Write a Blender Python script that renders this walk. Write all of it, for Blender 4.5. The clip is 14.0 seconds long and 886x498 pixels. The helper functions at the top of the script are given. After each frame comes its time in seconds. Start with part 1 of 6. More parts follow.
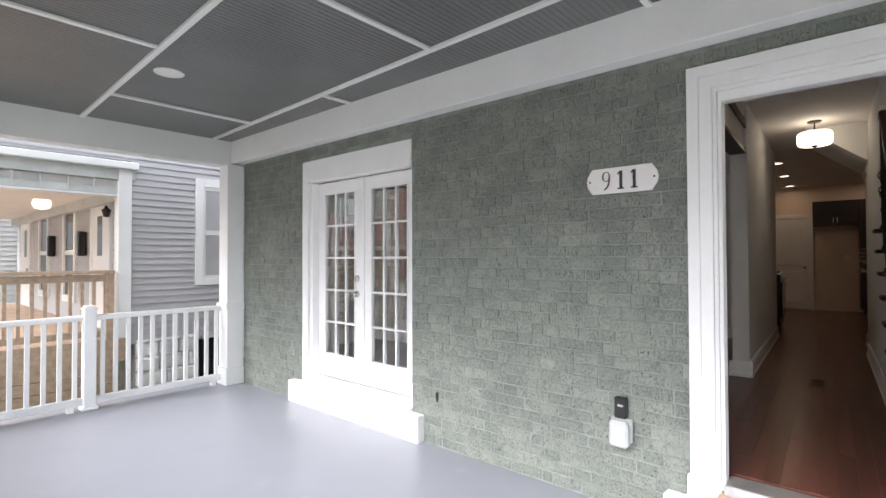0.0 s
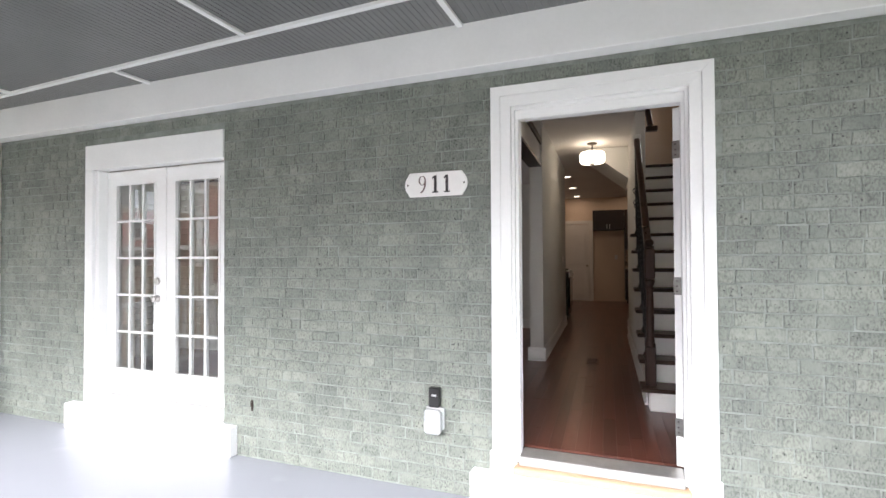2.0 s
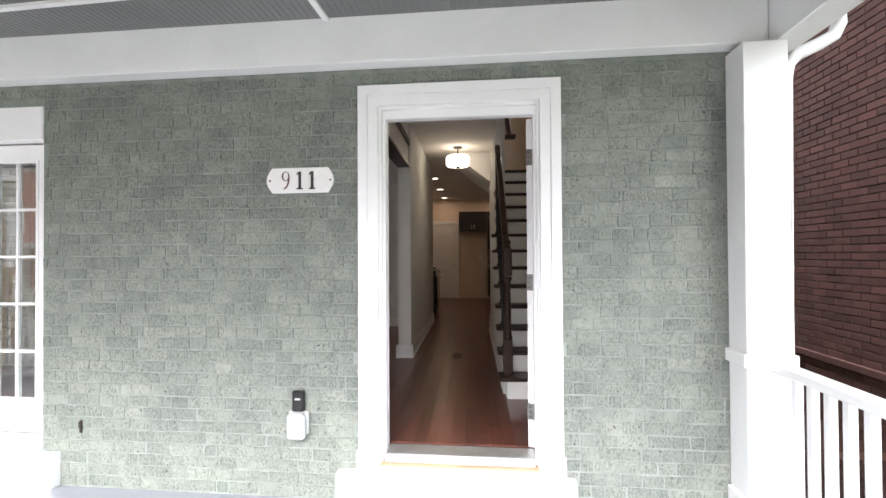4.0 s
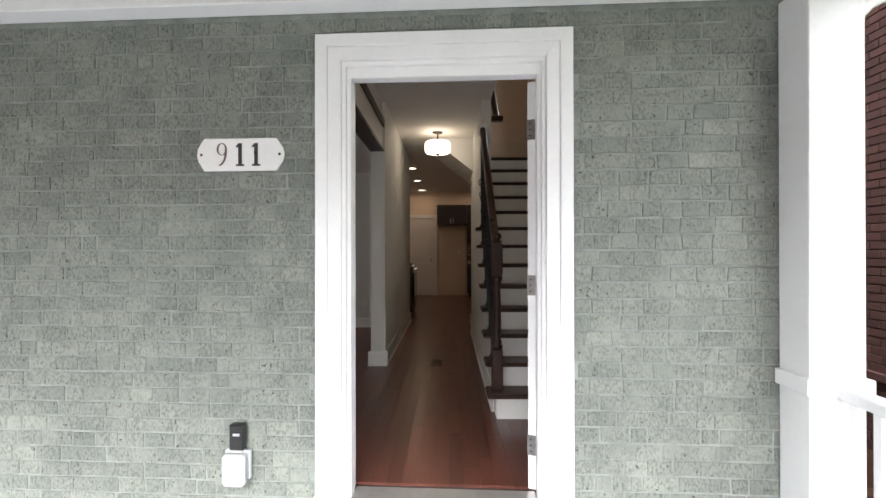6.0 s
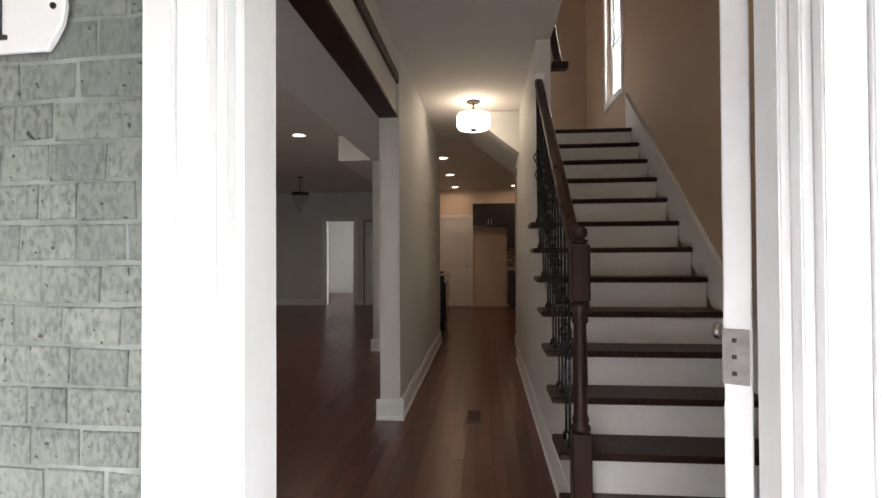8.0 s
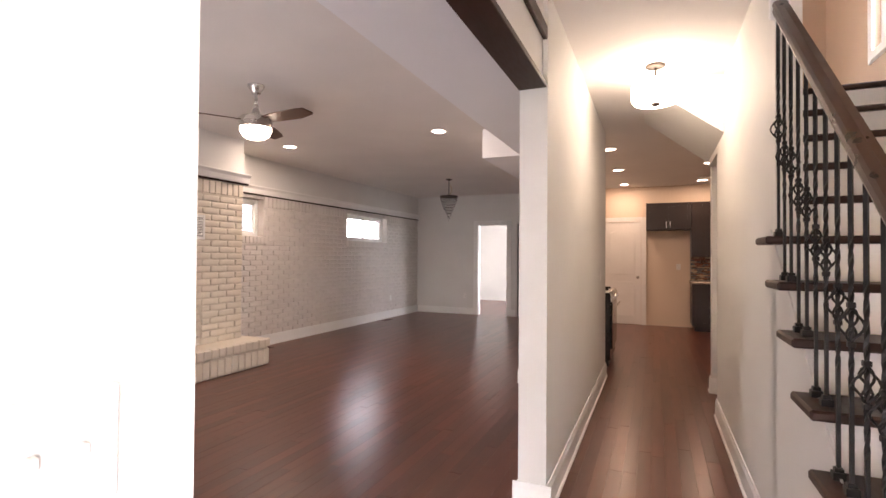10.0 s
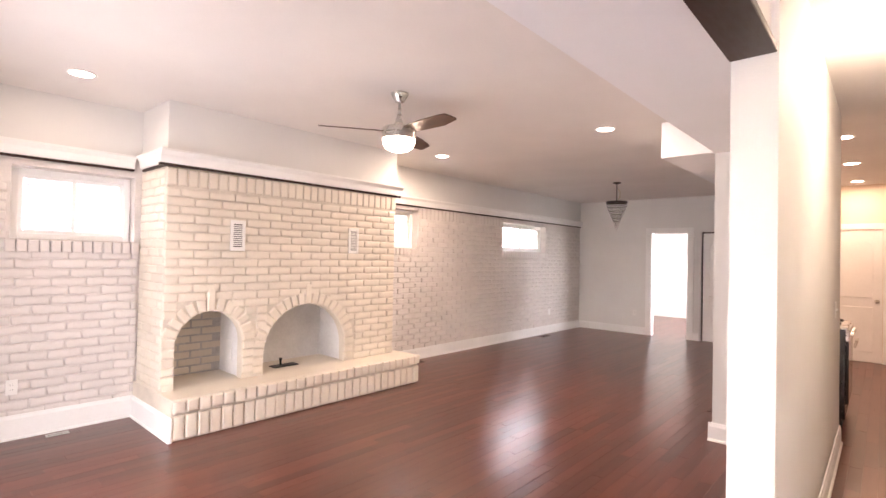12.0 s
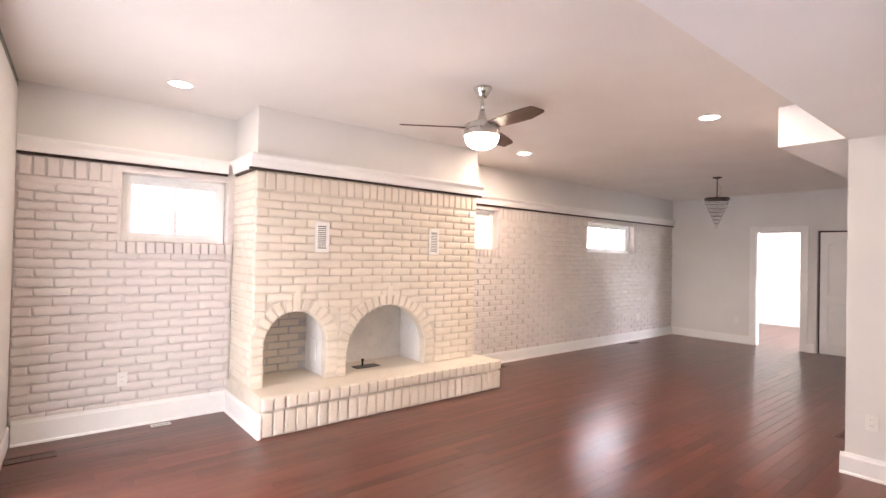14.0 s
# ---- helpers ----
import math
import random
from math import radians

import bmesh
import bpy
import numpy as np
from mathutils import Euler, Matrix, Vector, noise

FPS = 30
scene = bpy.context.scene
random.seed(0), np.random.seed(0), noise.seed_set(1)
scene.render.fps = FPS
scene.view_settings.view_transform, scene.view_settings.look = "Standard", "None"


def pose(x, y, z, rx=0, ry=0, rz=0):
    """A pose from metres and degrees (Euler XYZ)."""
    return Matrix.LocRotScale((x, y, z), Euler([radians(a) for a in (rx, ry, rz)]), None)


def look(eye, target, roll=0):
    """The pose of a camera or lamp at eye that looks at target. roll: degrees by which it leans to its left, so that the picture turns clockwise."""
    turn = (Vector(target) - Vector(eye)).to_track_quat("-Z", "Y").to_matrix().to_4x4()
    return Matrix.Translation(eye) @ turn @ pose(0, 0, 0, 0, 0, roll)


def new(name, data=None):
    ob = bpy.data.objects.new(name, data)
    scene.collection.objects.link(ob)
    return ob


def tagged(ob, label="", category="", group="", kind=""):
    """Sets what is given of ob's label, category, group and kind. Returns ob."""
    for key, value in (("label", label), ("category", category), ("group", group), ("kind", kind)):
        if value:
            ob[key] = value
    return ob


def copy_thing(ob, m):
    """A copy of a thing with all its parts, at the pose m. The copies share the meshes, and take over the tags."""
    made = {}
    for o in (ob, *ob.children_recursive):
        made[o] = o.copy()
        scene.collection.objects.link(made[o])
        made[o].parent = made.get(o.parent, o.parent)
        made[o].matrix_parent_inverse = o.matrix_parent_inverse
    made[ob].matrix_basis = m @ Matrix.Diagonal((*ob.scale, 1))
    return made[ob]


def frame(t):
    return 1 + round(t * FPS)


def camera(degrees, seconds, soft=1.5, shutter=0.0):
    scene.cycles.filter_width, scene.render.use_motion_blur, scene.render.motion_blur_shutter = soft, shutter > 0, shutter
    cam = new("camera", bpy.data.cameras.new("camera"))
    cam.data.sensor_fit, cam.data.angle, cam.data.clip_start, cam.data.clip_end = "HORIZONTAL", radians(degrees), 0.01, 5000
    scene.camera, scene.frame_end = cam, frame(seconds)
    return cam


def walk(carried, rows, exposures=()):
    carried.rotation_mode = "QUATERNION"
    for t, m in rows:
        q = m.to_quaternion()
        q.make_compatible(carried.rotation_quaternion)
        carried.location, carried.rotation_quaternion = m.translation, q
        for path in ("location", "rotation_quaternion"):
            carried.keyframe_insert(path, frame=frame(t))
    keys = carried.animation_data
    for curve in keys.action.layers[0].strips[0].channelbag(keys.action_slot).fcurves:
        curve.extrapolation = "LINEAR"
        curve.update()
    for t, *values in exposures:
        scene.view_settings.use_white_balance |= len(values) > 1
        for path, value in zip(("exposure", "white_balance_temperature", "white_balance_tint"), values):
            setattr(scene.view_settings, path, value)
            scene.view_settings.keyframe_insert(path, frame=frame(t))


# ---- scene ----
cam = camera(83.7, 14.0)
PATH = [
    (0, (0.002, -2.954, 1.208), (-1.229, -1.378, 1.242), -0.2),
    (0.5, (0.011, -2.947, 1.207), (-1.081, -1.272, 1.238), -0.2),
    (1, (0.03, -2.954, 1.205), (-0.91, -1.189, 1.239), -0.2),
    (1.5, (0.044, -2.959, 1.206), (-0.742, -1.12, 1.239), -0.2),
    (2, (0.061, -2.955, 1.203), (-0.567, -1.056, 1.235), -0.3),
    (2.5, (0.075, -2.959, 1.202), (-0.389, -1.014, 1.235), -0.3),
    (3, (0.085, -2.971, 1.2), (-0.234, -0.997, 1.234), -0.3),
    (3.5, (0.089, -2.974, 1.2), (-0.111, -0.984, 1.232), -0.3),
    (6, (0.031, -2.343, 1.205), (0.007, -0.343, 1.211), -0.1),
    (6.5, (0.007, -1.942, 1.218), (-0.012, 0.058, 1.224), 0.2),
    (7, (-0.004, -1.528, 1.21), (-0.021, 0.472, 1.219), 0.0),
    (7.2, (0.0, -1.366, 1.202), (-0.024, 0.633, 1.216), -0.1),
    (9.3, (-0.072, -0.104, 1.267), (-0.639, 1.814, 1.294), 0.1),
    (9.5, (-0.086, -0.011, 1.275), (-0.708, 1.89, 1.299), 0.2),
    (10, (-0.116, 0.231, 1.348), (-0.905, 2.069, 1.377), 0.4),
    (10.5, (-0.158, 0.433, 1.462), (-1.131, 2.18, 1.493), 0.6),
    (11, (-0.227, 0.585, 1.477), (-1.351, 2.239, 1.508), 0.9),
    (11.5, (-0.287, 0.69, 1.501), (-1.524, 2.261, 1.532), 1.1),
    (12, (-0.361, 0.775, 1.5), (-1.693, 2.267, 1.532), 1.2),
    (12.5, (-0.413, 0.813, 1.511), (-1.807, 2.247, 1.54), 1.4),
    (13, (-0.467, 0.838, 1.508), (-1.931, 2.201, 1.537), 1.4),
    (13.5, (-0.495, 0.85, 1.509), (-2.008, 2.158, 1.536), 1.4),
    (14, (-0.519, 0.858, 1.508), (-2.065, 2.127, 1.536), 1.3),
]
EXPOSURES = [(0.0, 2.42, 6350, 12), (1.5, 2.8, 6350, 12), (3.0, 3.05, 6350, 11), (4.5, 3.05, 6400, 11), (6.0, 2.9, 6450, 10), (7.2, 2.9, 6500, 11),
             (9.3, 4.7, 6600, 16), (9.6, 4.9, 6600, 18), (10.2, 5.35, 6800, 23), (11.0, 5.8, 6950, 25), (12.0, 5.97, 6850, 24), (14.0, 5.97, 6680, 21)]
walk(cam, [(t, look(eye, target, roll)) for t, eye, target, roll in PATH], EXPOSURES)

# ---- light ----
world = bpy.data.worlds.new("sky")
scene.world = world
world.use_nodes = True
_n = world.node_tree.nodes
_sky = _n.new("ShaderNodeTexSky")
_sky.sky_type, _sky.sun_disc = "NISHITA", False
_sky.sun_elevation, _sky.sun_rotation = radians(36.5), radians(188)
_sky.air_density, _sky.dust_density, _sky.ozone_density = 1.0, 1.5, 1.0
_bg = _n["Background"]
_mix = _n.new("ShaderNodeHueSaturation")
_mix.inputs["Saturation"].default_value = 0.22
world.node_tree.links.new(_sky.outputs[0], _mix.inputs["Color"])
world.node_tree.links.new(_mix.outputs[0], _bg.inputs[0])
_bg.inputs[1].default_value = 0.127
_sun = bpy.data.lights.new("sun", "SUN")
_sun.energy, _sun.angle, _sun.color = 1.2, radians(22), (1.0, 0.985, 1.0)
sun = new("sun", _sun)
sun.matrix_world = look((-2, -15, 11.3), (0, 0, 0))


# ---- materials ----
def surf(name, col, rough=0.6, var=0.12, scale=6.0, bump=0.15, bscale=60.0, rnd=0.0, metal=0.0, coat=0.0, stretch=(1, 1, 1), spots=0.0, spotcol=None, hue=0.0):
    """Noise-varied surface: broad stains, fine grain in colour, roughness and bump."""
    m = bpy.data.materials.new(name)
    m.use_nodes = True
    nt = m.node_tree
    b = nt.nodes["Principled BSDF"]
    tc = nt.nodes.new("ShaderNodeNewGeometry")
    mp = nt.nodes.new("ShaderNodeMapping")
    mp.inputs["Scale"].default_value = stretch
    nt.links.new(tc.outputs["Position"], mp.inputs[0])
    big = nt.nodes.new("ShaderNodeTexNoise")
    big.inputs["Scale"].default_value, big.inputs["Detail"].default_value = scale, 4
    fine = nt.nodes.new("ShaderNodeTexNoise")
    fine.inputs["Scale"].default_value, fine.inputs["Detail"].default_value = bscale, 3
    nt.links.new(mp.outputs[0], big.inputs["Vector"])
    nt.links.new(mp.outputs[0], fine.inputs["Vector"])
    add = nt.nodes.new("ShaderNodeMath")
    add.operation = "MULTIPLY_ADD"
    add.inputs[1].default_value = 0.45
    nt.links.new(fine.outputs[0], add.inputs[0])
    nt.links.new(big.outputs[0], add.inputs[2])
    out = add.outputs[0]
    centre = 0.725
    if rnd:
        oi = nt.nodes.new("ShaderNodeObjectInfo")
        ge = nt.nodes.new("ShaderNodeNewGeometry")
        sm = nt.nodes.new("ShaderNodeMath")
        nt.links.new(oi.outputs["Random"], sm.inputs[0])
        nt.links.new(ge.outputs["Random Per Island"], sm.inputs[1])
        fr = nt.nodes.new("ShaderNodeMath")
        fr.operation = "FRACT"
        nt.links.new(sm.outputs[0], fr.inputs[0])
        ma = nt.nodes.new("ShaderNodeMath")
        ma.operation = "MULTIPLY_ADD"
        ma.inputs[1].default_value = rnd
        nt.links.new(fr.outputs[0], ma.inputs[0])
        nt.links.new(out, ma.inputs[2])
        out = ma.outputs[0]
        centre += rnd / 2
    lo, hi = [max(0, c * (1 - var * 1.6)) for c in col], [min(1, c * (1 + var * 1.6)) for c in col]
    if hue:
        hi = [hi[0] * (1 + hue), hi[1], hi[2] * (1 - hue)]
    ramp = nt.nodes.new("ShaderNodeMapRange")
    ramp.inputs["From Min"].default_value, ramp.inputs["From Max"].default_value = centre - 0.33 - rnd / 2, centre + 0.33 + rnd / 2
    nt.links.new(out, ramp.inputs[0])
    mx = nt.nodes.new("ShaderNodeMix")
    mx.data_type = "RGBA"
    mx.inputs["A"].default_value, mx.inputs["B"].default_value = (*lo, 1), (*hi, 1)
    nt.links.new(ramp.outputs[0], mx.inputs["Factor"])
    colour = mx.outputs["Result"]
    if spots:
        sp = nt.nodes.new("ShaderNodeTexNoise")
        sp.inputs["Scale"].default_value, sp.inputs["Detail"].default_value = 2.3, 6
        nt.links.new(mp.outputs[0], sp.inputs["Vector"])
        sr = nt.nodes.new("ShaderNodeMapRange")
        sr.inputs["From Min"].default_value, sr.inputs["From Max"].default_value = 0.62, 0.72
        sr.inputs["To Max"].default_value = spots
        nt.links.new(sp.outputs[0], sr.inputs[0])
        m2 = nt.nodes.new("ShaderNodeMix")
        m2.data_type = "RGBA"
        nt.links.new(colour, m2.inputs["A"])
        m2.inputs["B"].default_value = (*(spotcol or hi), 1)
        nt.links.new(sr.outputs[0], m2.inputs["Factor"])
        colour = m2.outputs["Result"]
    nt.links.new(colour, b.inputs["Base Color"])
    rr = nt.nodes.new("ShaderNodeMapRange")
    rr.inputs["To Min"].default_value, rr.inputs["To Max"].default_value = max(0.03, rough - 0.1), min(1, rough + 0.1)
    nt.links.new(fine.outputs[0], rr.inputs[0])
    nt.links.new(rr.outputs[0], b.inputs["Roughness"])
    b.inputs["Metallic"].default_value, b.inputs["Coat Weight"].default_value = metal, coat
    b.inputs["Coat Roughness"].default_value = 0.15
    if bump:
        bp = nt.nodes.new("ShaderNodeBump")
        bp.inputs["Strength"].default_value, bp.inputs["Distance"].default_value = bump, 0.004
        nt.links.new(add.outputs[0], bp.inputs["Height"])
        nt.links.new(bp.outputs[0], b.inputs["Normal"])
    return m


def glow(name, col, strength):
    m = bpy.data.materials.new(name)
    m.use_nodes = True
    b = m.node_tree.nodes["Principled BSDF"]
    b.inputs["Base Color"].default_value = (0.8, 0.8, 0.8, 1)
    b.inputs["Emission Color"].default_value, b.inputs["Emission Strength"].default_value = (*col, 1), strength
    return m


def clear(name, tint=(1, 1, 1), rough=0.0):
    m = bpy.data.materials.new(name)
    m.use_nodes = True
    b = m.node_tree.nodes["Principled BSDF"]
    b.inputs["Base Color"].default_value = (*tint, 1)
    b.inputs["Transmission Weight"].default_value, b.inputs["Roughness"].default_value, b.inputs["IOR"].default_value = 1.0, rough, 1.45
    return m


GREEN = surf("green_brick_paint", (0.196, 0.219, 0.197), 0.62, 0.24, 3.5, 0.6, 30, rnd=0.30, hue=0.05, spots=0.3, spotcol=(0.215, 0.235, 0.205))


def scratched(m, strength=0.5):
    """Wire-cut face: upright scratches and dark pits, in colour and relief."""
    nt = m.node_tree
    b = nt.nodes["Principled BSDF"]
    ge = nt.nodes.new("ShaderNodeNewGeometry")
    mp = nt.nodes.new("ShaderNodeMapping")
    mp.inputs["Scale"].default_value = (105, 105, 58)
    nt.links.new(ge.outputs["Position"], mp.inputs[0])
    a = nt.nodes.new("ShaderNodeTexNoise")
    a.inputs["Scale"].default_value, a.inputs["Detail"].default_value = 1.0, 5
    nt.links.new(mp.outputs[0], a.inputs["Vector"])
    p = nt.nodes.new("ShaderNodeTexNoise")
    p.inputs["Scale"].default_value, p.inputs["Detail"].default_value = 11, 4
    nt.links.new(ge.outputs["Position"], p.inputs["Vector"])
    ra = nt.nodes.new("ShaderNodeMapRange")
    ra.inputs["From Min"].default_value, ra.inputs["From Max"].default_value = 0.32, 0.58
    ra.inputs["To Min"].default_value = 1 - strength
    nt.links.new(a.outputs[0], ra.inputs[0])
    rp = nt.nodes.new("ShaderNodeMapRange")
    rp.inputs["From Min"].default_value, rp.inputs["From Max"].default_value = 0.44, 0.70
    rp.inputs["To Min"].default_value, rp.inputs["To Max"].default_value = 0.0, 1.0
    nt.links.new(p.outputs[0], rp.inputs[0])
    # scratches show in patches only
    mx = nt.nodes.new("ShaderNodeMix")
    mx.inputs["A"].default_value = 1.0
    nt.links.new(rp.outputs[0], mx.inputs["Factor"])
    inv = nt.nodes.new("ShaderNodeMath")
    inv.operation = "SUBTRACT"
    inv.inputs[0].default_value = 1.25
    nt.links.new(rp.outputs[0], inv.inputs[1])
    cl = nt.nodes.new("ShaderNodeMath")
    cl.operation, cl.use_clamp = "MULTIPLY", True
    cl.inputs[1].default_value = 0.9
    nt.links.new(inv.outputs[0], cl.inputs[0])
    nt.links.new(cl.outputs[0], mx.inputs["Factor"])
    nt.links.new(ra.outputs[0], mx.inputs["B"])
    # a few open pits
    q = nt.nodes.new("ShaderNodeTexNoise")
    q.inputs["Scale"].default_value, q.inputs["Detail"].default_value = 75, 0
    nt.links.new(ge.outputs["Position"], q.inputs["Vector"])
    rq = nt.nodes.new("ShaderNodeMapRange")
    rq.inputs["From Min"].default_value, rq.inputs["From Max"].default_value = 0.775, 0.81
    rq.inputs["To Min"].default_value, rq.inputs["To Max"].default_value = 1.0, 0.25
    nt.links.new(q.outputs[0], rq.inputs[0])
    pm = nt.nodes.new("ShaderNodeMath")
    pm.operation = "MULTIPLY"
    nt.links.new(mx.outputs["Result"], pm.inputs[0])
    nt.links.new(rq.outputs[0], pm.inputs[1])
    old = b.inputs["Base Color"].links[0].from_socket
    mul = nt.nodes.new("ShaderNodeMix")
    mul.data_type, mul.blend_type = "RGBA", "MULTIPLY"
    mul.inputs["Factor"].default_value = 1.0
    nt.links.new(old, mul.inputs["A"])
    nt.links.new(pm.outputs[0], mul.inputs["B"])
    nt.links.new(mul.outputs["Result"], b.inputs["Base Color"])
    bp = nt.nodes.new("ShaderNodeBump")
    bp.inputs["Strength"].default_value, bp.inputs["Distance"].default_value = 0.7, 0.003
    nt.links.new(pm.outputs[0], bp.inputs["Height"])
    nt.links.new(b.inputs["Normal"].links[0].from_socket, bp.inputs["Normal"])
    nt.links.new(bp.outputs[0], b.inputs["Normal"])


scratched(GREEN)
GREENJ = surf("green_joint_paint", (0.218, 0.240, 0.216), 0.7, 0.25, 9, 0.6, 70)
WHITE = surf("white_gloss_paint", (0.84, 0.84, 0.83), 0.35, 0.03, 3, 0.06, 40)
CREAM = surf("white_wall_paint", (0.74, 0.73, 0.70), 0.6, 0.03, 1.5, 0.08, 180)
GREYWALL = surf("pale_grey_wall_paint", (0.72, 0.715, 0.70), 0.6, 0.03, 1.5, 0.08, 180)
# cooler and brighter than CEIL: daylight on the underside, put into the colour
SOFFIT = surf("soffit_daylight_tint", (0.84, 0.84, 0.855), 0.7, 0.02, 1.5, 0.1, 120)
CEIL = surf("ceiling_paint", (0.78, 0.745, 0.715), 0.8, 0.03, 1.5, 0.1, 120)
TAN = surf("tan_wall_paint", (0.50, 0.37, 0.265), 0.65, 0.03, 1.5, 0.08, 180)
PORCHFLOOR = surf("grey_floor_enamel", (0.265, 0.273, 0.302), 0.27, 0.04, 0.8, 0.0, 2.5, spots=0.3, spotcol=(0.37, 0.38, 0.41))
_pf = PORCHFLOOR.node_tree.nodes["Principled BSDF"].inputs["Roughness"]
PORCHFLOOR.node_tree.links.remove(_pf.links[0])
_pf.default_value = 0.3
PINKBRICK = surf("white_painted_brick", (0.68, 0.64, 0.615), 0.5, 0.05, 4, 0.35, 45, rnd=0.35)
CREAMBRICK = surf("cream_painted_brick", (0.70, 0.635, 0.545), 0.5, 0.05, 4, 0.35, 45, rnd=0.35)
JOINT = surf("painted_joint", (0.68, 0.64, 0.615), 0.7, 0.1, 6, 0.4, 70)
CREAMJOINT = surf("cream_painted_joint", (0.64, 0.58, 0.495), 0.7, 0.1, 6, 0.4, 70)
PLANK = surf("dark_red_brown_hardwood", (0.104, 0.034, 0.0225), 0.27, 0.3, 2.0, 0.0, 7, rnd=1.0, stretch=(9, 0.8, 4), coat=0.08)
_pl = PLANK.node_tree.nodes["Principled BSDF"].inputs["Roughness"]
PLANK.node_tree.links.remove(_pl.links[0])
_pl.default_value = 0.29
DARKWOOD = surf("espresso_stained_wood", (0.032, 0.014, 0.009), 0.42, 0.2, 3, 0.02, 12, stretch=(5, 1, 1))
DARKWOOD.node_tree.nodes["Principled BSDF"].inputs["Specular IOR Level"].default_value = 0.3
RAILWOOD = surf("walnut_stained_handrail", (0.045, 0.020, 0.012), 0.3, 0.06, 4, 0.02, 14, coat=0.15)
CABINET = surf("espresso_cabinet", (0.022, 0.013, 0.012), 0.35, 0.2, 3, 0.05, 40)
IRON = surf("black_wrought_iron", (0.006, 0.0055, 0.005), 0.42, 0.2, 20, 0.1, 80, metal=0.2)
STEEL = surf("brushed_nickel", (0.55, 0.53, 0.50), 0.28, 0.04, 8, 0.0, 12, metal=1.0)
HINGE = surf("tarnished_nickel", (0.22, 0.21, 0.20), 0.4, 0.15, 30, 0.05, 60, metal=0.9)
BRONZE = surf("dark_bronze", (0.05, 0.04, 0.033), 0.4, 0.15, 20, 0.05, 80, metal=0.8)
FANBLADE = surf("walnut_fan_blade", (0.075, 0.035, 0.022), 0.4, 0.25, 6, 0.05, 40, stretch=(1, 6, 1))
GREYBEAD = surf("dark_grey_ceiling_paint", (0.15, 0.152, 0.152), 0.36, 0.12, 1.3, 0.05, 30)
BLACKPL = surf("black_plastic", (0.012, 0.012, 0.012), 0.4, 0.1, 20, 0.03, 90)
CLEARPL = surf("milky_plastic_cover", (0.50, 0.51, 0.51), 0.3, 0.05, 20, 0.03, 90)
PLATEWHITE = surf("white_plastic", (0.80, 0.79, 0.77), 0.35, 0.02, 20, 0.02, 90)
SIDING = surf("grey_vinyl_siding", (0.46, 0.455, 0.465), 0.55, 0.05, 3, 0.1, 60)
REDBRICK = surf("dark_red_brick", (0.085, 0.036, 0.03), 0.85, 0.3, 3, 0.5, 50, rnd=0.7)
REDJOINT = surf("dark_mortar", (0.05, 0.035, 0.032), 0.9, 0.2, 6, 0.4, 60)
DECKWOOD = surf("pale_pine_boards", (0.47, 0.345, 0.25), 0.65, 0.18, 2, 0.15, 30, stretch=(2, 8, 8))
STONE = surf("painted_rubble_stone", (0.80, 0.80, 0.80), 0.8, 0.2, 5, 0.6, 30, rnd=0.4)
GRASS = surf("grass_and_soil", (0.10, 0.12, 0.06), 0.95, 0.4, 1.5, 0.8, 30)
ASPHALT = surf("asphalt", (0.05, 0.05, 0.052), 0.9, 0.2, 2, 0.5, 60)
GRANITE = surf("speckled_worktop", (0.42, 0.36, 0.30), 0.2, 0.3, 60, 0.03, 90)
PINETHR = surf("raw_pine_threshold", (0.55, 0.38, 0.24), 0.6, 0.12, 3, 0.1, 40, stretch=(1, 8, 8))
ALU = surf("worn_aluminium_threshold", (0.55, 0.54, 0.53), 0.42, 0.1, 8, 0.1, 60, metal=0.8)
GLASS = clear("window_glass", (0.95, 0.97, 0.97))
LOWE = clear("low_e_double_glazing", (0.9, 0.93, 0.92))
LOWE.node_tree.nodes["Principled BSDF"].inputs["IOR"].default_value = 1.8
CRYSTAL = clear("cut_crystal", (0.97, 0.98, 1.0), 0.02)
LAMPGLASS = glow("lit_opal_glass", (1.0, 0.84, 0.64), 0.62)
CANLENS = glow("lit_downlight_lens", (1.0, 0.85, 0.66), 0.6)
FANGLASS = glow("lit_fan_bowl", (1.0, 0.86, 0.66), 0.75)
SMOKE = surf("yellow_plastic_cap", (0.6, 0.5, 0.08), 0.5, 0.05, 20, 0.02, 60)

# ---- builders ----
PORCH = pose(0, 0, 0, 0, 0, -3)   # the front wall stands three degrees off the rooms behind it


def thing(name, label, category, m=None, group="", kind=""):
    ob = new(name)
    ob.empty_display_size = 0.1
    if m is not None:
        ob.matrix_world = m
    return tagged(ob, label, category, group, kind)


def mesh_of(bm, name, material, smooth=False):
    bmesh.ops.recalc_face_normals(bm, faces=bm.faces)
    me = bpy.data.meshes.new(name)
    bm.to_mesh(me)
    bm.free()
    if smooth:
        for p in me.polygons:
            p.use_smooth = True
    me.materials.append(material)
    return me


def part(name, bm, material, parent, label="", smooth=False):
    ob = new(name, mesh_of(bm, name, material, smooth))
    ob.parent = parent
    return tagged(ob, label) if label else ob


def solid(name, bm, material, label, category, m=None, kind="structure", smooth=False):
    ob = new(name, mesh_of(bm, name, material, smooth))
    if m is not None:
        ob.matrix_world = m
    return tagged(ob, label, category, "", kind)


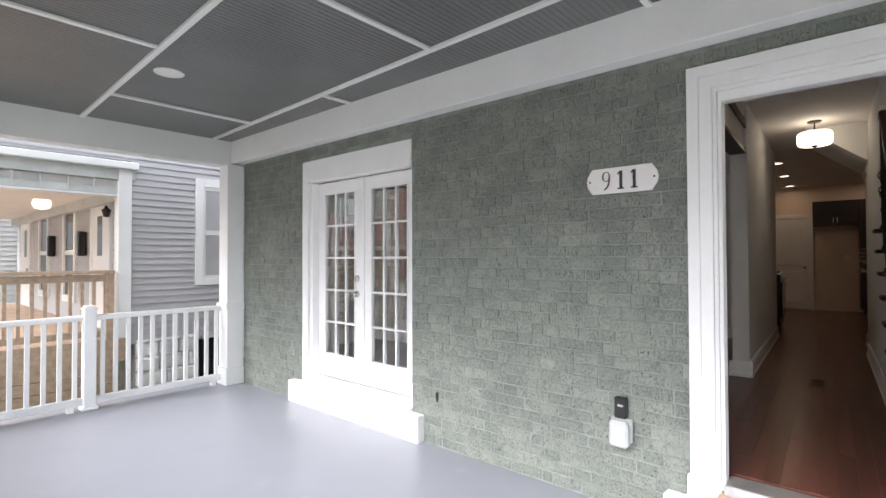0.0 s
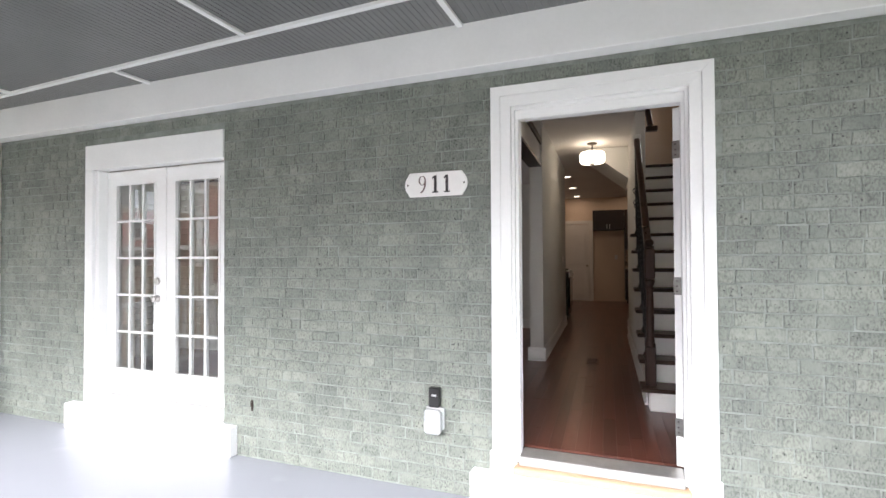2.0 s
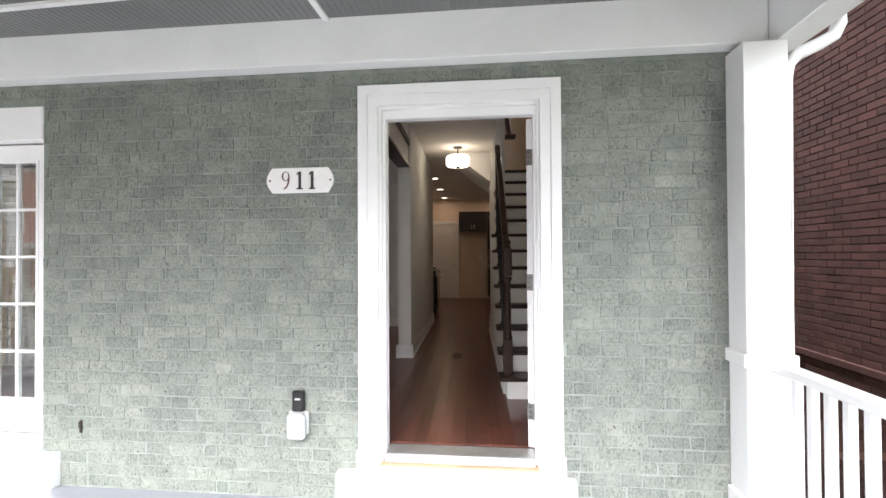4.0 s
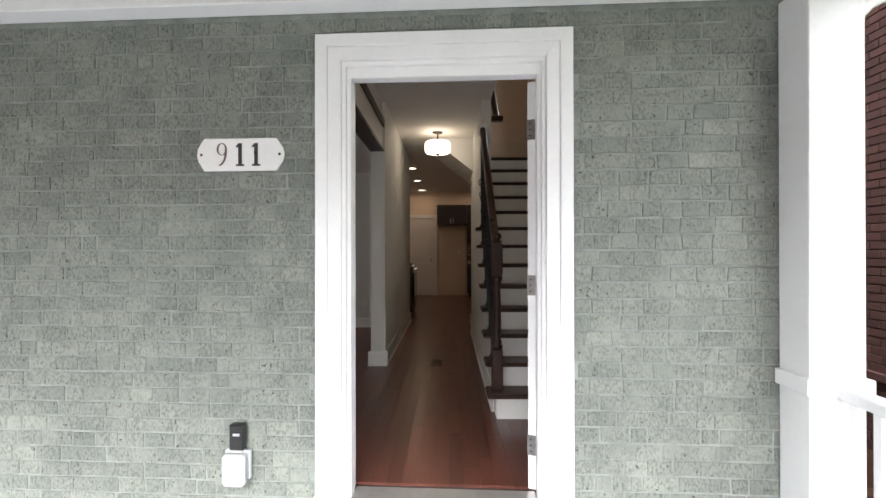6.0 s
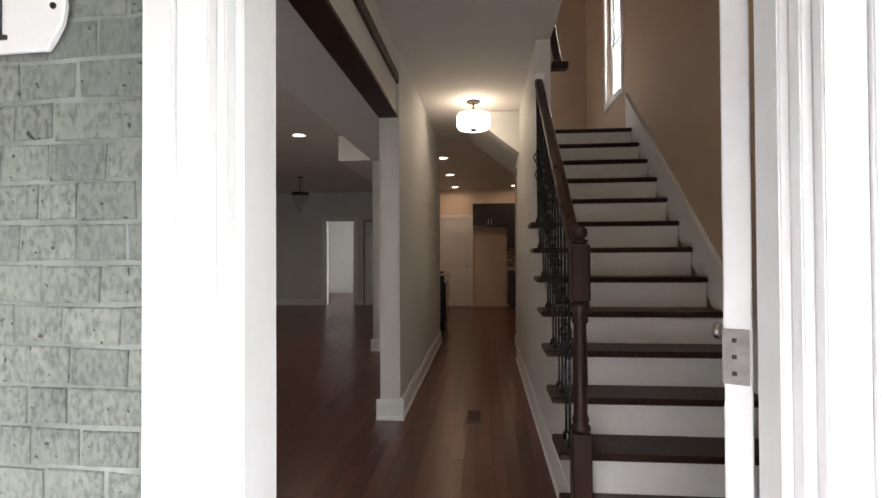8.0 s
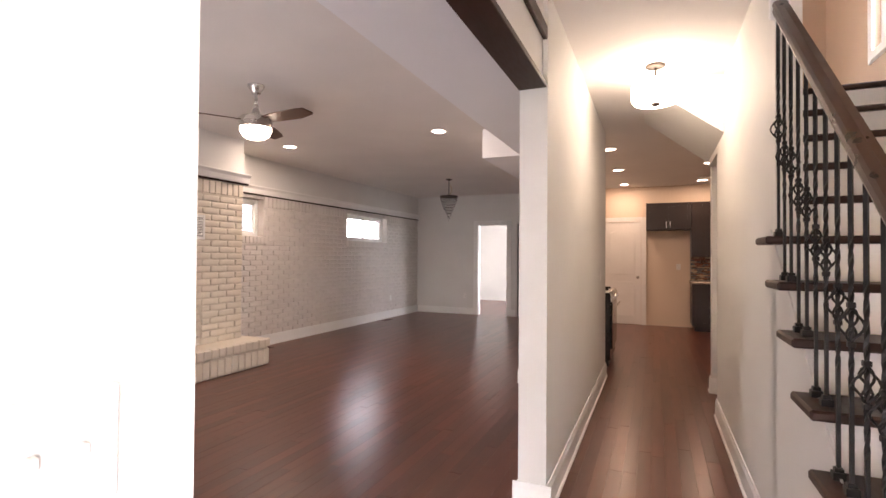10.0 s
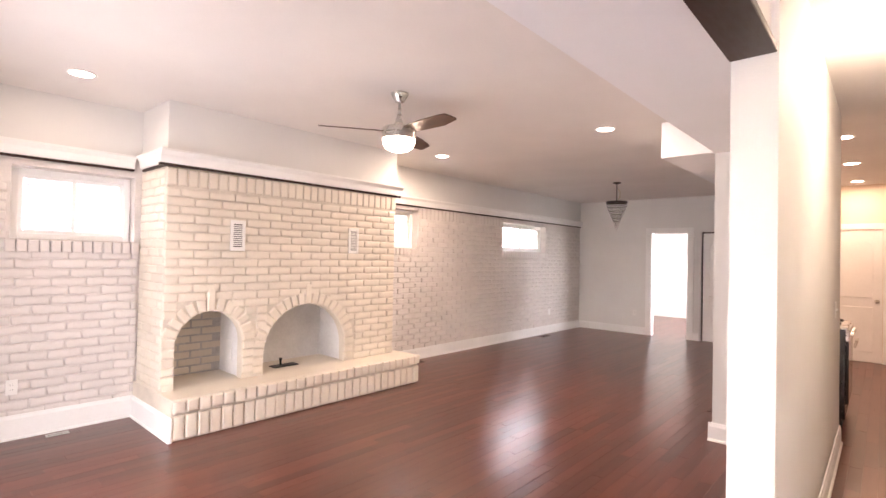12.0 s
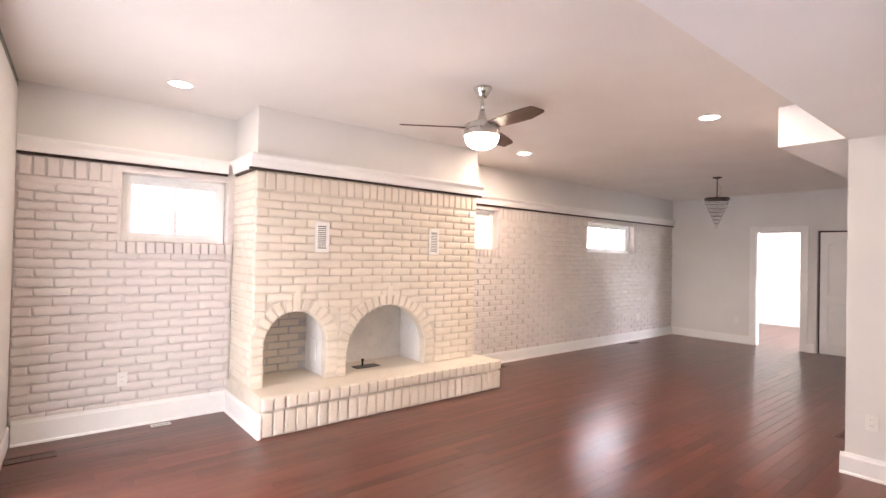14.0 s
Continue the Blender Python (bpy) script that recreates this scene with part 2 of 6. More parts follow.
def box(bm, x0, x1, y0, y1, z0, z1, bev=0.0, seg=1):
    r = bmesh.ops.create_cube(bm, size=1.0, matrix=Matrix.Translation(((x0 + x1) / 2, (y0 + y1) / 2, (z0 + z1) / 2)) @ Matrix.Diagonal((abs(x1 - x0), abs(y1 - y0), abs(z1 - z0), 1)))
    if bev:
        es = list({e for v in r["verts"] for e in v.link_edges})
        bmesh.ops.bevel(bm, geom=es, offset=bev, segments=seg, affect="EDGES")
    return bm


def boxes(*rows, bev=0.0):
    bm = bmesh.new()
    for r in rows:
        box(bm, *r, bev=bev)
    return bm


def lathe(profile, n=24, m=None, caps=True):
    """Turned solid from (radius, height) pairs."""
    bm = bmesh.new()
    rings = []
    for r, z in profile:
        if r < 1e-5:
            rings.append([bm.verts.new((0, 0, z))])
        else:
            rings.append([bm.verts.new((r * math.cos(2 * math.pi * i / n), r * math.sin(2 * math.pi * i / n), z)) for i in range(n)])
    for a, b in zip(rings, rings[1:]):
        if len(a) == 1 and len(b) == 1:
            continue
        for i in range(n):
            j = (i + 1) % n
            if len(a) == 1:
                bm.faces.new((a[0], b[i], b[j]))
            elif len(b) == 1:
                bm.faces.new((a[i], a[j], b[0]))
            else:
                bm.faces.new((a[i], a[j], b[j], b[i]))
    for ring in (rings[0], rings[-1]):
        if len(ring) > 1 and caps:
            bm.faces.new(ring)
    if m is not None:
        bmesh.ops.transform(bm, matrix=m, verts=bm.verts)
    return bm


def sweep(bm, pts, r, n=8, flat=1.0):
    """Tube along points; flat squashes it sideways."""
    pts = [Vector(p) for p in pts]
    rings = []
    for i, p in enumerate(pts):
        d = (pts[min(i + 1, len(pts) - 1)] - pts[max(i - 1, 0)]).normalized()
        side = d.cross(Vector((0, 0, 1)))
        side = side.normalized() if side.length > 1e-4 else Vector((1, 0, 0))
        up = side.cross(d).normalized()
        rings.append([bm.verts.new(p + side * (r * flat * math.cos(2 * math.pi * k / n)) + up * (r * math.sin(2 * math.pi * k / n))) for k in range(n)])
    for a, b in zip(rings, rings[1:]):
        for k in range(n):
            bm.faces.new((a[k], a[(k + 1) % n], b[(k + 1) % n], b[k]))
    bm.faces.new(rings[0])
    bm.faces.new(rings[-1])
    return bm


def prism(bm, poly, a0, a1, axis="x"):
    """Extrudes a polygon given in the two other axes between a0 and a1 along axis."""
    def at(a, u, v):
        return {"x": (a, u, v), "y": (u, a, v), "z": (u, v, a)}[axis]
    lo = [bm.verts.new(at(a0, *p)) for p in poly]
    hi = [bm.verts.new(at(a1, *p)) for p in poly]
    bm.faces.new(lo)
    bm.faces.new(hi)
    n = len(poly)
    for i in range(n):
        bm.faces.new((lo[i], lo[(i + 1) % n], hi[(i + 1) % n], hi[i]))
    return bm


def wall_with_holes(u0, u1, z0, z1, holes):
    """Rectangles (u0, u1, z0, z1) that fill a wall round its openings."""
    us = sorted({u0, u1, *[h[0] for h in holes], *[h[1] for h in holes]})
    out = []
    for a, b in zip(us, us[1:]):
        mid = (a + b) / 2
        cuts = sorted([(h[2], h[3]) for h in holes if h[0] < mid < h[1]])
        z = z0
        for c0, c1 in cuts:
            if c0 > z:
                out.append((a, b, z, c0))
            z = max(z, c1)
        if z < z1:
            out.append((a, b, z, z1))
    return out

# ---- plan, in metres: indoor floor at z = 0 ----
CZ = 2.77            # ceiling
PF = -0.29           # porch floor
XB, XC, XHE = -5.45, -4.82, -4.505   # brick wall, chimney breast and hearth fronts
YB = 11.1            # back wall of the living room
SX0, SX1 = -1.44, -0.79               # closet beside the hall

# ---- ground and street side ----
solid("ground", boxes((-400, 400, -400, 400, -1.35, -1.3)), GRASS, "grass and soil around the houses", "ground")
# street coloured pale to bounce light up under the porch roof
solid("road", boxes((-80, 80, -17, -9, -1.3, -1.285)), surf("pale_bounce_paving", (0.30, 0.29, 0.275), 0.9, 0.12, 1.2, 0.3, 40), "street in front of the house, made pale to bounce light", "road")
solid("pavement", boxes((-80, 80, -8.6, -6.9, -1.3, -1.22), bev=0.01), surf("concrete", (0.34, 0.33, 0.31), 0.9, 0.1, 2, 0.3, 40), "pale concrete pavement beside the street", "pavement")
solid("pavement_walk", boxes((-1.2, 1.2, -6.9, -3.6, -1.3, -1.24), bev=0.01), bpy.data.materials["concrete"], "pale concrete walk to the porch", "pavement")
solid("foundation", boxes((-5.9, 1.9, -3.4, -0.02, -1.3, PF - 0.1), (-5.6, 1.5, 0.04, 12, -1.3, -0.075)), surf("foundation_concrete", (0.30, 0.30, 0.30), 0.9, 0.1, 2, 0.3, 40), "grey concrete foundation under house and porch", "foundation", PORCH)

# ---- porch: floor, ceiling, beams, battens (in the frame of the front wall) ----
solid("floor_porch", boxes((-6.0, 1.95, -3.5, -0.004, PF - 0.1, PF)), PORCHFLOOR, "grey enamelled porch floor with pale scuffs", "floor", PORCH)


def beadboard():
    bm = bmesh.new()
    box(bm, -6.0, 1.95, -3.5, 0.0, 2.62, 2.70)
    x = -5.98
    while x < 1.9:
        prism(bm, [(x, 2.6205), (x + 0.0375, 2.6205), (x + 0.0375, 2.6195), (x + 0.0355, 2.6172), (x + 0.002, 2.6172), (x, 2.6195)], -3.48, -0.12, "y")
        x += 0.04
    return bm


solid("ceiling_porch", beadboard(), GREYBEAD, "dark grey beadboard porch ceiling", "ceiling", PORCH)


def batten(x0, x1, y0, y1):
    solid("trim_porch", boxes((x0, x1, y0, y1, 2.597, 2.617), bev=0.003), WHITE, "white batten across the grey porch ceiling", "trim", PORCH)


for ya, yb in ((-0.345, -0.66), (-1.625, -1.91), (-2.90, -3.1)):
    bm = bmesh.new()
    prism(bm, [(-5.70, ya - 0.019), (1.70, yb - 0.019), (1.70, yb + 0.019), (-5.70, ya + 0.019)], 2.597, 2.617, "z")
    solid("trim_porch", bm, WHITE, "white batten across the grey porch ceiling", "trim", PORCH)
for xx in (-3.40, -0.765):
    yn, yf = -0.345 - 0.0426 * (xx + 5.7), -1.625 - 0.0385 * (xx + 5.7)
    batten(xx - 0.019, xx + 0.019, yn + 0.021, -0.127)
    batten(xx - 0.019, xx + 0.019, -2.90, yf - 0.021)
for xx in (-4.70, -2.07, 0.56):
    yn, yf = -0.345 - 0.0426 * (xx + 5.7), -1.625 - 0.0385 * (xx + 5.7)
    batten(xx - 0.019, xx + 0.019, yf + 0.021, yn - 0.021)

solid("beam_front", boxes((-5.70, 1.70, -0.125, -0.003, 2.345, 2.63), bev=0.004), WHITE, "white boxed beam along the brick front", "beam", PORCH)
solid("beam_side", boxes((-5.87, -5.702, -3.5, -0.003, 2.32, 2.63), bev=0.004), WHITE, "white boxed beam over the porch railing", "beam", PORCH)
solid("beam_side_far", boxes((1.702, 1.87, -3.5, -0.003, 2.32, 2.63), bev=0.004), WHITE, "white boxed beam over the far porch railing", "beam", PORCH)
# unseen closing beam; its underside height sets how much light enters
solid("beam_street", boxes((-5.70, 1.70, -3.5, -3.34, 2.48, 2.63), bev=0.004), WHITE, "white boxed beam added unseen along the street edge", "beam", PORCH)
solid("roof_porch", boxes((-6.3, 2.2, -3.7, 0.0, 2.74, 2.80)), surf("roof_felt", (0.05, 0.05, 0.05), 0.9), "dark porch roof deck", "roof", PORCH)


def porch_post(x0, x1, y0, y1):
    t = thing("porch_post", "square white boxed porch post with collar and plinth", "post", PORCH @ pose((x0 + x1) / 2, (y0 + y1) / 2, PF), group="porch posts")
    hx, hy, top = (x1 - x0) / 2, (y1 - y0) / 2, 2.32 - PF
    part("shaft", boxes((-hx, hx, -hy, hy, 0.2, top), bev=0.004), WHITE, t)
    part("plinth", boxes((-hx - 0.018, hx + 0.018, -hy - 0.018, hy - 0.002, 0.0, 0.2), bev=0.004), WHITE, t)
    part("collar", boxes((-hx - 0.022, hx + 0.022, -hy - 0.022, hy - 0.002, 0.895, 0.965), bev=0.004), WHITE, t)
    return t


porch_post(-5.81, -5.60, -0.21, -0.004)
porch_post(1.527, 1.75, -0.21, -0.004)
porch_post(-5.81, -5.60, -3.49, -3.29)
porch_post(1.527, 1.75, -3.49, -3.29)


def railing_run(x, ya, yb, turn=0):
    t = thing("porch_railing", "white vinyl porch railing with square balusters", "railing", PORCH @ pose(0, 0, 0, 0, 0, turn) @ pose(x, 0, PF), group="porch railings")
    part("top_rail", boxes((-0.04, 0.04, ya, yb, 0.885, 0.935), bev=0.008), WHITE, t)
    part("bottom_rail", boxes((-0.025, 0.025, ya, yb, 0.055, 0.125), bev=0.005), WHITE, t)
    n = int((yb - ya) / 0.114)
    for i in range(n):
        y = ya + (yb - ya) * (i + 0.5) / n
        part("baluster", boxes((-0.018, 0.018, y - 0.018, y + 0.018, 0.125, 0.885)), WHITE, t)
    part("foot", boxes((-0.03, 0.03, yb - 0.12, yb - 0.07, 0, 0.055)), WHITE, t)
    return t


def railing_post(x, y):
    t = thing("railing_post", "square white vinyl newel between porch railings", "post", PORCH @ pose(x, y, PF), group="railing posts")
    part("shaft", boxes((-0.052, 0.052, -0.052, 0.052, 0.0, 0.995), bev=0.004), WHITE, t)
    part("cap", boxes((-0.062, 0.062, -0.062, 0.062, 0.995, 1.01), (-0.045, 0.045, -0.045, 0.045, 1.01, 1.03), bev=0.003), WHITE, t)
    part("skirt", boxes((-0.072, 0.072, -0.072, 0.072, 0.0, 0.035), bev=0.01), WHITE, t)


railing_run(-5.745, -1.478, -0.215)
railing_post(-5.745, -1.535)
railing_run(-5.745, -3.285, -1.592)
railing_run(1.665, -1.9, -0.215)
railing_post(1.665, -1.96)
railing_run(1.665, -3.285, -2.02)
railing_run(-3.41, 3.05, 5.59, 90)
railing_post(-3.0, -3.41)
railing_run(-3.41, 1.40, 2.94, 90)
railing_post(-1.35, -3.41)

# ---- front wall ----
FDX0, FDX1, FDZ = -4.35, -2.755, 2.205        # french door opening
DX, DZ = 0.612, 2.245                         # front door opening with casing
WT = 0.43
holes = [(FDX0, FDX1, PF, FDZ), (-DX, DX, PF, DZ)]
bm = bmesh.new()
for u0, u1, z0, z1 in wall_with_holes(-5.62, 1.58, PF - 0.1, 2.62, holes):
    box(bm, u0, u1, 0.0065, 0.10, z0, z1)
wall_front = solid("wall_front", bm, GREENJ, "sage green painted brick front wall", "wall", PORCH)
bm = bmesh.new()
for u0, u1, z0, z1 in wall_with_holes(-5.80, 1.58, -0.06, 3.0, [(-4.30, -2.72, -0.06, 2.16), (-0.892, 0.70, -0.06, 3.0)]):
    box(bm, u0, u1, 0.105, WT, z0, z1)
box(bm, -0.7235, 0.70, 0.105, WT, 2.2, 3.0)
solid("wall_front_inner", bm, CREAM, "plain painted inner face of the front wall", "wall", PORCH)
solid("wall_entry", boxes((-0.89, -0.7255, 0.105, 0.68, -0.05, CZ)), CREAM, "short white wall beside the front door", "wall", PORCH)
solid("wall_front_upper", boxes((-6.0, 1.9, 0.0, 0.43, 3.0, 6.2), (-6.0, 1.9, 0.0, 0.43, 2.71, 2.999)), GREENJ, "upper brick front above the porch roof", "wall", PORCH)

# ---- indoor shell ----
HXL, HXR = -0.64, 0.37      # hall faces
WINS = [(1.40, 2.26, 1.575, 2.16), (5.07, 5.93, 1.62, 2.17), (8.10, 9.60, 1.63, 2.15)]
bm = bmesh.new()
for u0, u1, z0, z1 in wall_with_holes(0.3, YB, 0.0, CZ, WINS):
    box(bm, XB - 0.30, XB - 0.018, u0, u1, z0, z1)
wall_brick = solid("wall_brick", bm, JOINT, "white painted brick side wall of the living room", "wall")
solid("wall_west_plaster", boxes((XB - 0.022, XB - 0.004, 0.6, 2.307, 2.33, CZ), (XB - 0.022, XB - 0.004, 4.9, YB, 2.33, CZ)), GREYWALL, "pale plaster above the brick", "wall")
RD = (-3.90, -3.20, 0.0, 2.08)
CD = (-2.97, -2.2, 0.0, 2.08)
bm = bmesh.new()
for u0, u1, z0, z1 in wall_with_holes(XB, SX0, 0.0, CZ, [RD, CD]):
    box(bm, u0 if u0 > XB + 0.01 else XB - 0.3, u1, YB + 0.001, YB + 0.12, z0, z1)
solid("wall_back", bm, GREYWALL, "pale grey back wall of the living room", "wall")
solid("wall_closet", boxes((SX0, HXL, 5.44, 6.16, 0, CZ), (SX0, SX0 + 0.13, 6.16, YB + 0.1, 0, CZ)), GREYWALL, "pale grey wall beside the hall", "wall")
solid("wall_hall_left", boxes((-0.79, HXL, 2.84, 5.438, 0, CZ)), CREAM, "smooth off-white hall wall ending in a column", "wall")
solid("wall_hall_right", boxes((HXR, HXR + 0.1, 2.80, 5.05, 0, CZ), (0.52, 0.60, 5.05, 5.848, 0, CZ), (HXR, 0.519, 5.052, 5.74, 2.25, CZ)), CREAM, "smooth off-white wall closing the stairs", "wall")
solid("wall_kitchen_stub", boxes((0.405, 0.52, 5.85, 5.98, 0, CZ)), CREAM, "end of the hall wall at the kitchen", "wall")
solid("ceiling", boxes((-5.8, HXR + 0.1, 0.2, 12.0, CZ, CZ + 0.2), (HXR + 0.1, 1.32, 0.2, 2.04, CZ, CZ + 0.2), (HXR + 0.1, 2.6, 5.851, 12.0, CZ, CZ + 0.2)), CEIL, "white flat plaster ceiling", "ceiling")
solid("soffit", boxes((SX0, -0.79, 0.40, 5.44, 2.43, CZ - 0.002), (-1.89, SX0, 5.46, YB - 0.002, 2.445, CZ - 0.002)), SOFFIT, "dropped plaster soffit along the living room", "ceiling")
# closing shell above and behind the stairs, the kitchen and the back room
solid("wall_stair_right", boxes((1.32, 1.42, 0.2, 4.07, -0.05, 5.4), (1.32, 1.42, 4.67, 5.85, -0.05, 5.4), (1.32, 1.42, 4.07, 4.67, -0.05, 2.82), (1.32, 1.42, 4.07, 4.67, 4.03, 5.4)), TAN, "tan painted stairwell wall", "wall")
solid("wall_stair_back", boxes((-0.8, 1.42, 5.75, 5.85, 2.972, 5.4), (0.601, 1.318, 5.75, 5.85, 0, 2.971)), TAN, "tan painted wall behind the landing", "wall")
solid("wall_stair_left", boxes((-0.75, -0.65, 0.56, 5.74, 2.975, 5.4)), TAN, "tan painted upstairs wall", "wall")
solid("wall_stair_front", boxes((-0.8, 1.318, 1.94, 2.04, 2.975, 5.4)), TAN, "tan painted upstairs front wall", "wall")
solid("ceiling_upper", boxes((-0.8, 1.42, 0.4, 5.85, 5.4, 5.5)), CEIL, "white upstairs ceiling", "ceiling")
KY = 10.95
solid("wall_kitchen_back", boxes((SX0 + 0.13, 2.6, KY, KY + 0.1, 0, CZ)), surf("warm_cream_wall_paint", (0.70, 0.59, 0.485), 0.6, 0.03, 1.5, 0.06, 180), "warm cream kitchen end wall", "wall")
solid("wall_kitchen_right", boxes((2.0, 2.1, 5.86, KY, 0, CZ), (0.52, 2.0, 5.86, 5.98, 0, CZ)), CREAM, "plain kitchen side wall", "wall")
bm = bmesh.new()
prism(bm, [(-5.7, 0.60), (-0.65, 0.33), (-0.65, 0.20), (0.65, 0.14), (0.65, 0.30), (2.6, 0.2), (2.6, 15.0), (-5.7, 15.0)], -0.06, -0.014, "z")
solid("floor_slab", bm, DARKWOOD, "dark wooden subfloor", "floor")
# back room
solid("wall_back_room", boxes((-5.6, -1.3, 14.9, 15.0, 0, CZ), (-5.6, -5.5, YB + 0.13, 14.9, 0, CZ), (-1.40, -1.3, YB + 0.13, 11.8, 0, CZ), (-1.40, -1.3, 14.0, 14.9, 0, CZ), (-1.40, -1.3, 11.8, 14.0, 0, 0.9), (-1.40, -1.3, 11.8, 14.0, 2.2, CZ)), CREAM, "bright cream walls of the back room", "wall")
solid("ceiling_back_room", boxes((-5.6, -1.3, 12.0, 15.0, CZ, CZ + 0.1)), CEIL, "white back room ceiling", "ceiling")

# sloped underside of the upper flight over the hall
bm = bmesh.new()
prism(bm, [(-0.22, CZ - 0.002), (HXR - 0.002, 2.31), (HXR - 0.002, CZ - 0.002)], 4.55, 5.84, "y")
solid("soffit_stair", bm, CREAM, "sloped plaster underside of the upper stairs", "ceiling")


def baseboard(x0, y0, x1, y1, side, h=0.15):
    """Baseboard along a wall line; side is the way it faces (dx, dy)."""
    sx, sy = side
    prof = [(0.0, 0.0), (0.016, 0.0), (0.016, h - 0.03), (0.010, h - 0.012), (0.008, h), (0.0, h)]
    bm = bmesh.new()
    if sx:
        prism(bm, [(x0 + sx * d, z) for d, z in prof], y0, y1, "y")
    else:
        prism(bm, [(y0 + sy * d, z) for d, z in prof], x0, x1, "x")
    sh = [(0.016, 0.0), (0.028, 0.0), (0.026, 0.012), (0.016, 0.018)]
    if sx:
        prism(bm, [(x0 + sx * d, z) for d, z in sh], y0, y1, "y")
    else:
        prism(bm, [(y0 + sy * d, z) for d, z in sh], x0, x1, "x")
    solid("baseboard", bm, WHITE, "white moulded baseboard", "baseboard")


baseboard(HXL, 2.84, HXL, 6.16, (1, 0))
baseboard(-0.79, 2.84, -0.79, 5.44, (-1, 0))
baseboard(-0.818, 2.84, -0.612, 2.84, (0, -1))
baseboard(HXR, 1.36, HXR, 5.05, (-1, 0))
baseboard(0.52, 5.05, 0.52, 5.83, (-1, 0))
baseboard(0.405, 5.85, 0.405, 5.98, (-1, 0))
baseboard(0.38, 5.85, 0.52, 5.85, (0, -1))
baseboard(SX0 - 0.028, 5.44, SX1 - 0.03, 5.44, (0, -1))
baseboard(SX0, 5.44, SX0, YB, (-1, 0))
baseboard(XB, 0.74, XB, 2.30, (1, 0), 0.19)
baseboard(XB, 4.93, XB, YB, (1, 0), 0.16)
baseboard(XB, YB, -4.0, YB, (0, -1))
baseboard(-3.10, YB, -3.0, YB, (0, -1))
baseboard(XB, 2.282, XHE + 0.004, 2.282, (0, -1), 0.19)
# along the inside of the front wall
bm = bmesh.new()
prism(bm, [(WT, 0.0), (WT + 0.016, 0.0), (WT + 0.016, 0.13), (WT + 0.008, 0.15), (WT, 0.15)], -5.75, -4.30, "x")
solid("baseboard", bm, WHITE, "white moulded baseboard under the front wall", "baseboard", PORCH)

# ---- front door ----
door_1 = thing("door_1", "open white front door in a deep stepped white casing", "door", PORCH, kind="structure")


def mitred(name, outer, inner, top_o, top_i, y0, y1, z0):
    """Two uprights and a head that meet at mitres, each a part of the door."""
    for poly in ([(-outer, z0), (-outer, top_o), (-inner, top_i), (-inner, z0)], [(outer, z0), (outer, top_o), (inner, top_i), (inner, z0)], [(-outer, top_o), (outer, top_o), (inner, top_i), (-inner, top_i)]):
        bm = prism(bmesh.new(), poly, y0, y1, "y")
        bmesh.ops.bevel(bm, geom=[e for e in bm.edges if all(abs(v.co.y - y0) < 1e-5 for v in e.verts)], offset=0.003, segments=2, affect="EDGES")
        part(name, bm, WHITE, door_1)


mitred("casing", DX, 0.552, DZ, DZ - 0.060, -0.012, 0.10, -0.10)
mitred("casing", 0.5515, 0.489, DZ - 0.0605, DZ - 0.125, -0.004, 0.10, -0.10)
mitred("casing_bead", 0.4885, 0.470, DZ - 0.1255, DZ - 0.144, 0.018, 0.12, -0.10)
mitred("jamb", 0.4695, 0.452, DZ - 0.1445, 2.048, 0.045, 0.12, -0.05)
for s in (-1, 1):
    part("stop", boxes((-0.61, -0.466, 0.121, 0.200, -0.05, 2.12) if s < 0 else (0.56, 0.61, 0.121, 0.242, -0.05, 2.12)), WHITE, door_1)
    part("plinth_block", boxes((min(s * 0.545, s * 0.626), max(s * 0.545, s * 0.626), -0.022, 0.09, -0.10, 0.02), bev=0.004), WHITE, door_1)
part("sill", boxes((-0.74, 0.68, -0.075, 0.04, PF, -0.10), bev=0.008), WHITE, door_1, "white painted step block")
part("threshold", boxes((-0.48, 0.48, -0.035, 0.045, -0.098, -0.055), bev=0.004), PINETHR, door_1, "raw pine threshold strip")
part("threshold", boxes((-0.452, 0.452, 0.0, 0.16, -0.054, 0.004), bev=0.006), ALU, door_1, "worn aluminium threshold")
part("inner_casing", boxes((-0.7235, -0.611, 0.185, 0.2, 0.0, 2.16), bev=0.003), WHITE, door_1)
part("lining", boxes((0.672, 0.70, 0.245, WT, 0.0, 2.16)), WHITE, door_1)

leaf = thing("door_2", "white front door leaf swung open against the stairs", "door", pose(0.427, 0.150, 0.010, 0, 0, -27), kind="structure")
part("panel", boxes((0.0, 0.045, 0.0, 0.90, 0.0, 2.04), bev=0.002), WHITE, leaf)
for z0, z1 in ((0.2, 0.9), (1.05, 1.85)):
    for y0, y1 in ((0.12, 0.42), (0.49, 0.79)):
        part("raised_panel", boxes((-0.006, 0.0, y0, y1, z0, z1), bev=0.003), WHITE, leaf)
for z in (0.22, 1.02, 1.80):
    h = part("hinge", boxes((-0.003, 0.040, -0.004, 0.0, z - 0.05, z + 0.05)), HINGE, leaf, "tarnished steel hinge leaf")
    for dz in (-0.03, 0.0, 0.03):
        part("screw", boxes((0.012, 0.02, -0.006, -0.004, z + dz - 0.004, z + dz + 0.004)), BRONZE, h)
part("knob", lathe([(0.0, 0.0), (0.03, 0.0), (0.03, 0.008), (0.012, 0.012), (0.012, 0.03), (0.026, 0.04), (0.028, 0.055), (0.018, 0.066), (0.0, 0.068)], 16, pose(-0.002, 0.84, 0.95, 0, -90, 0)), STEEL, leaf, smooth=True)

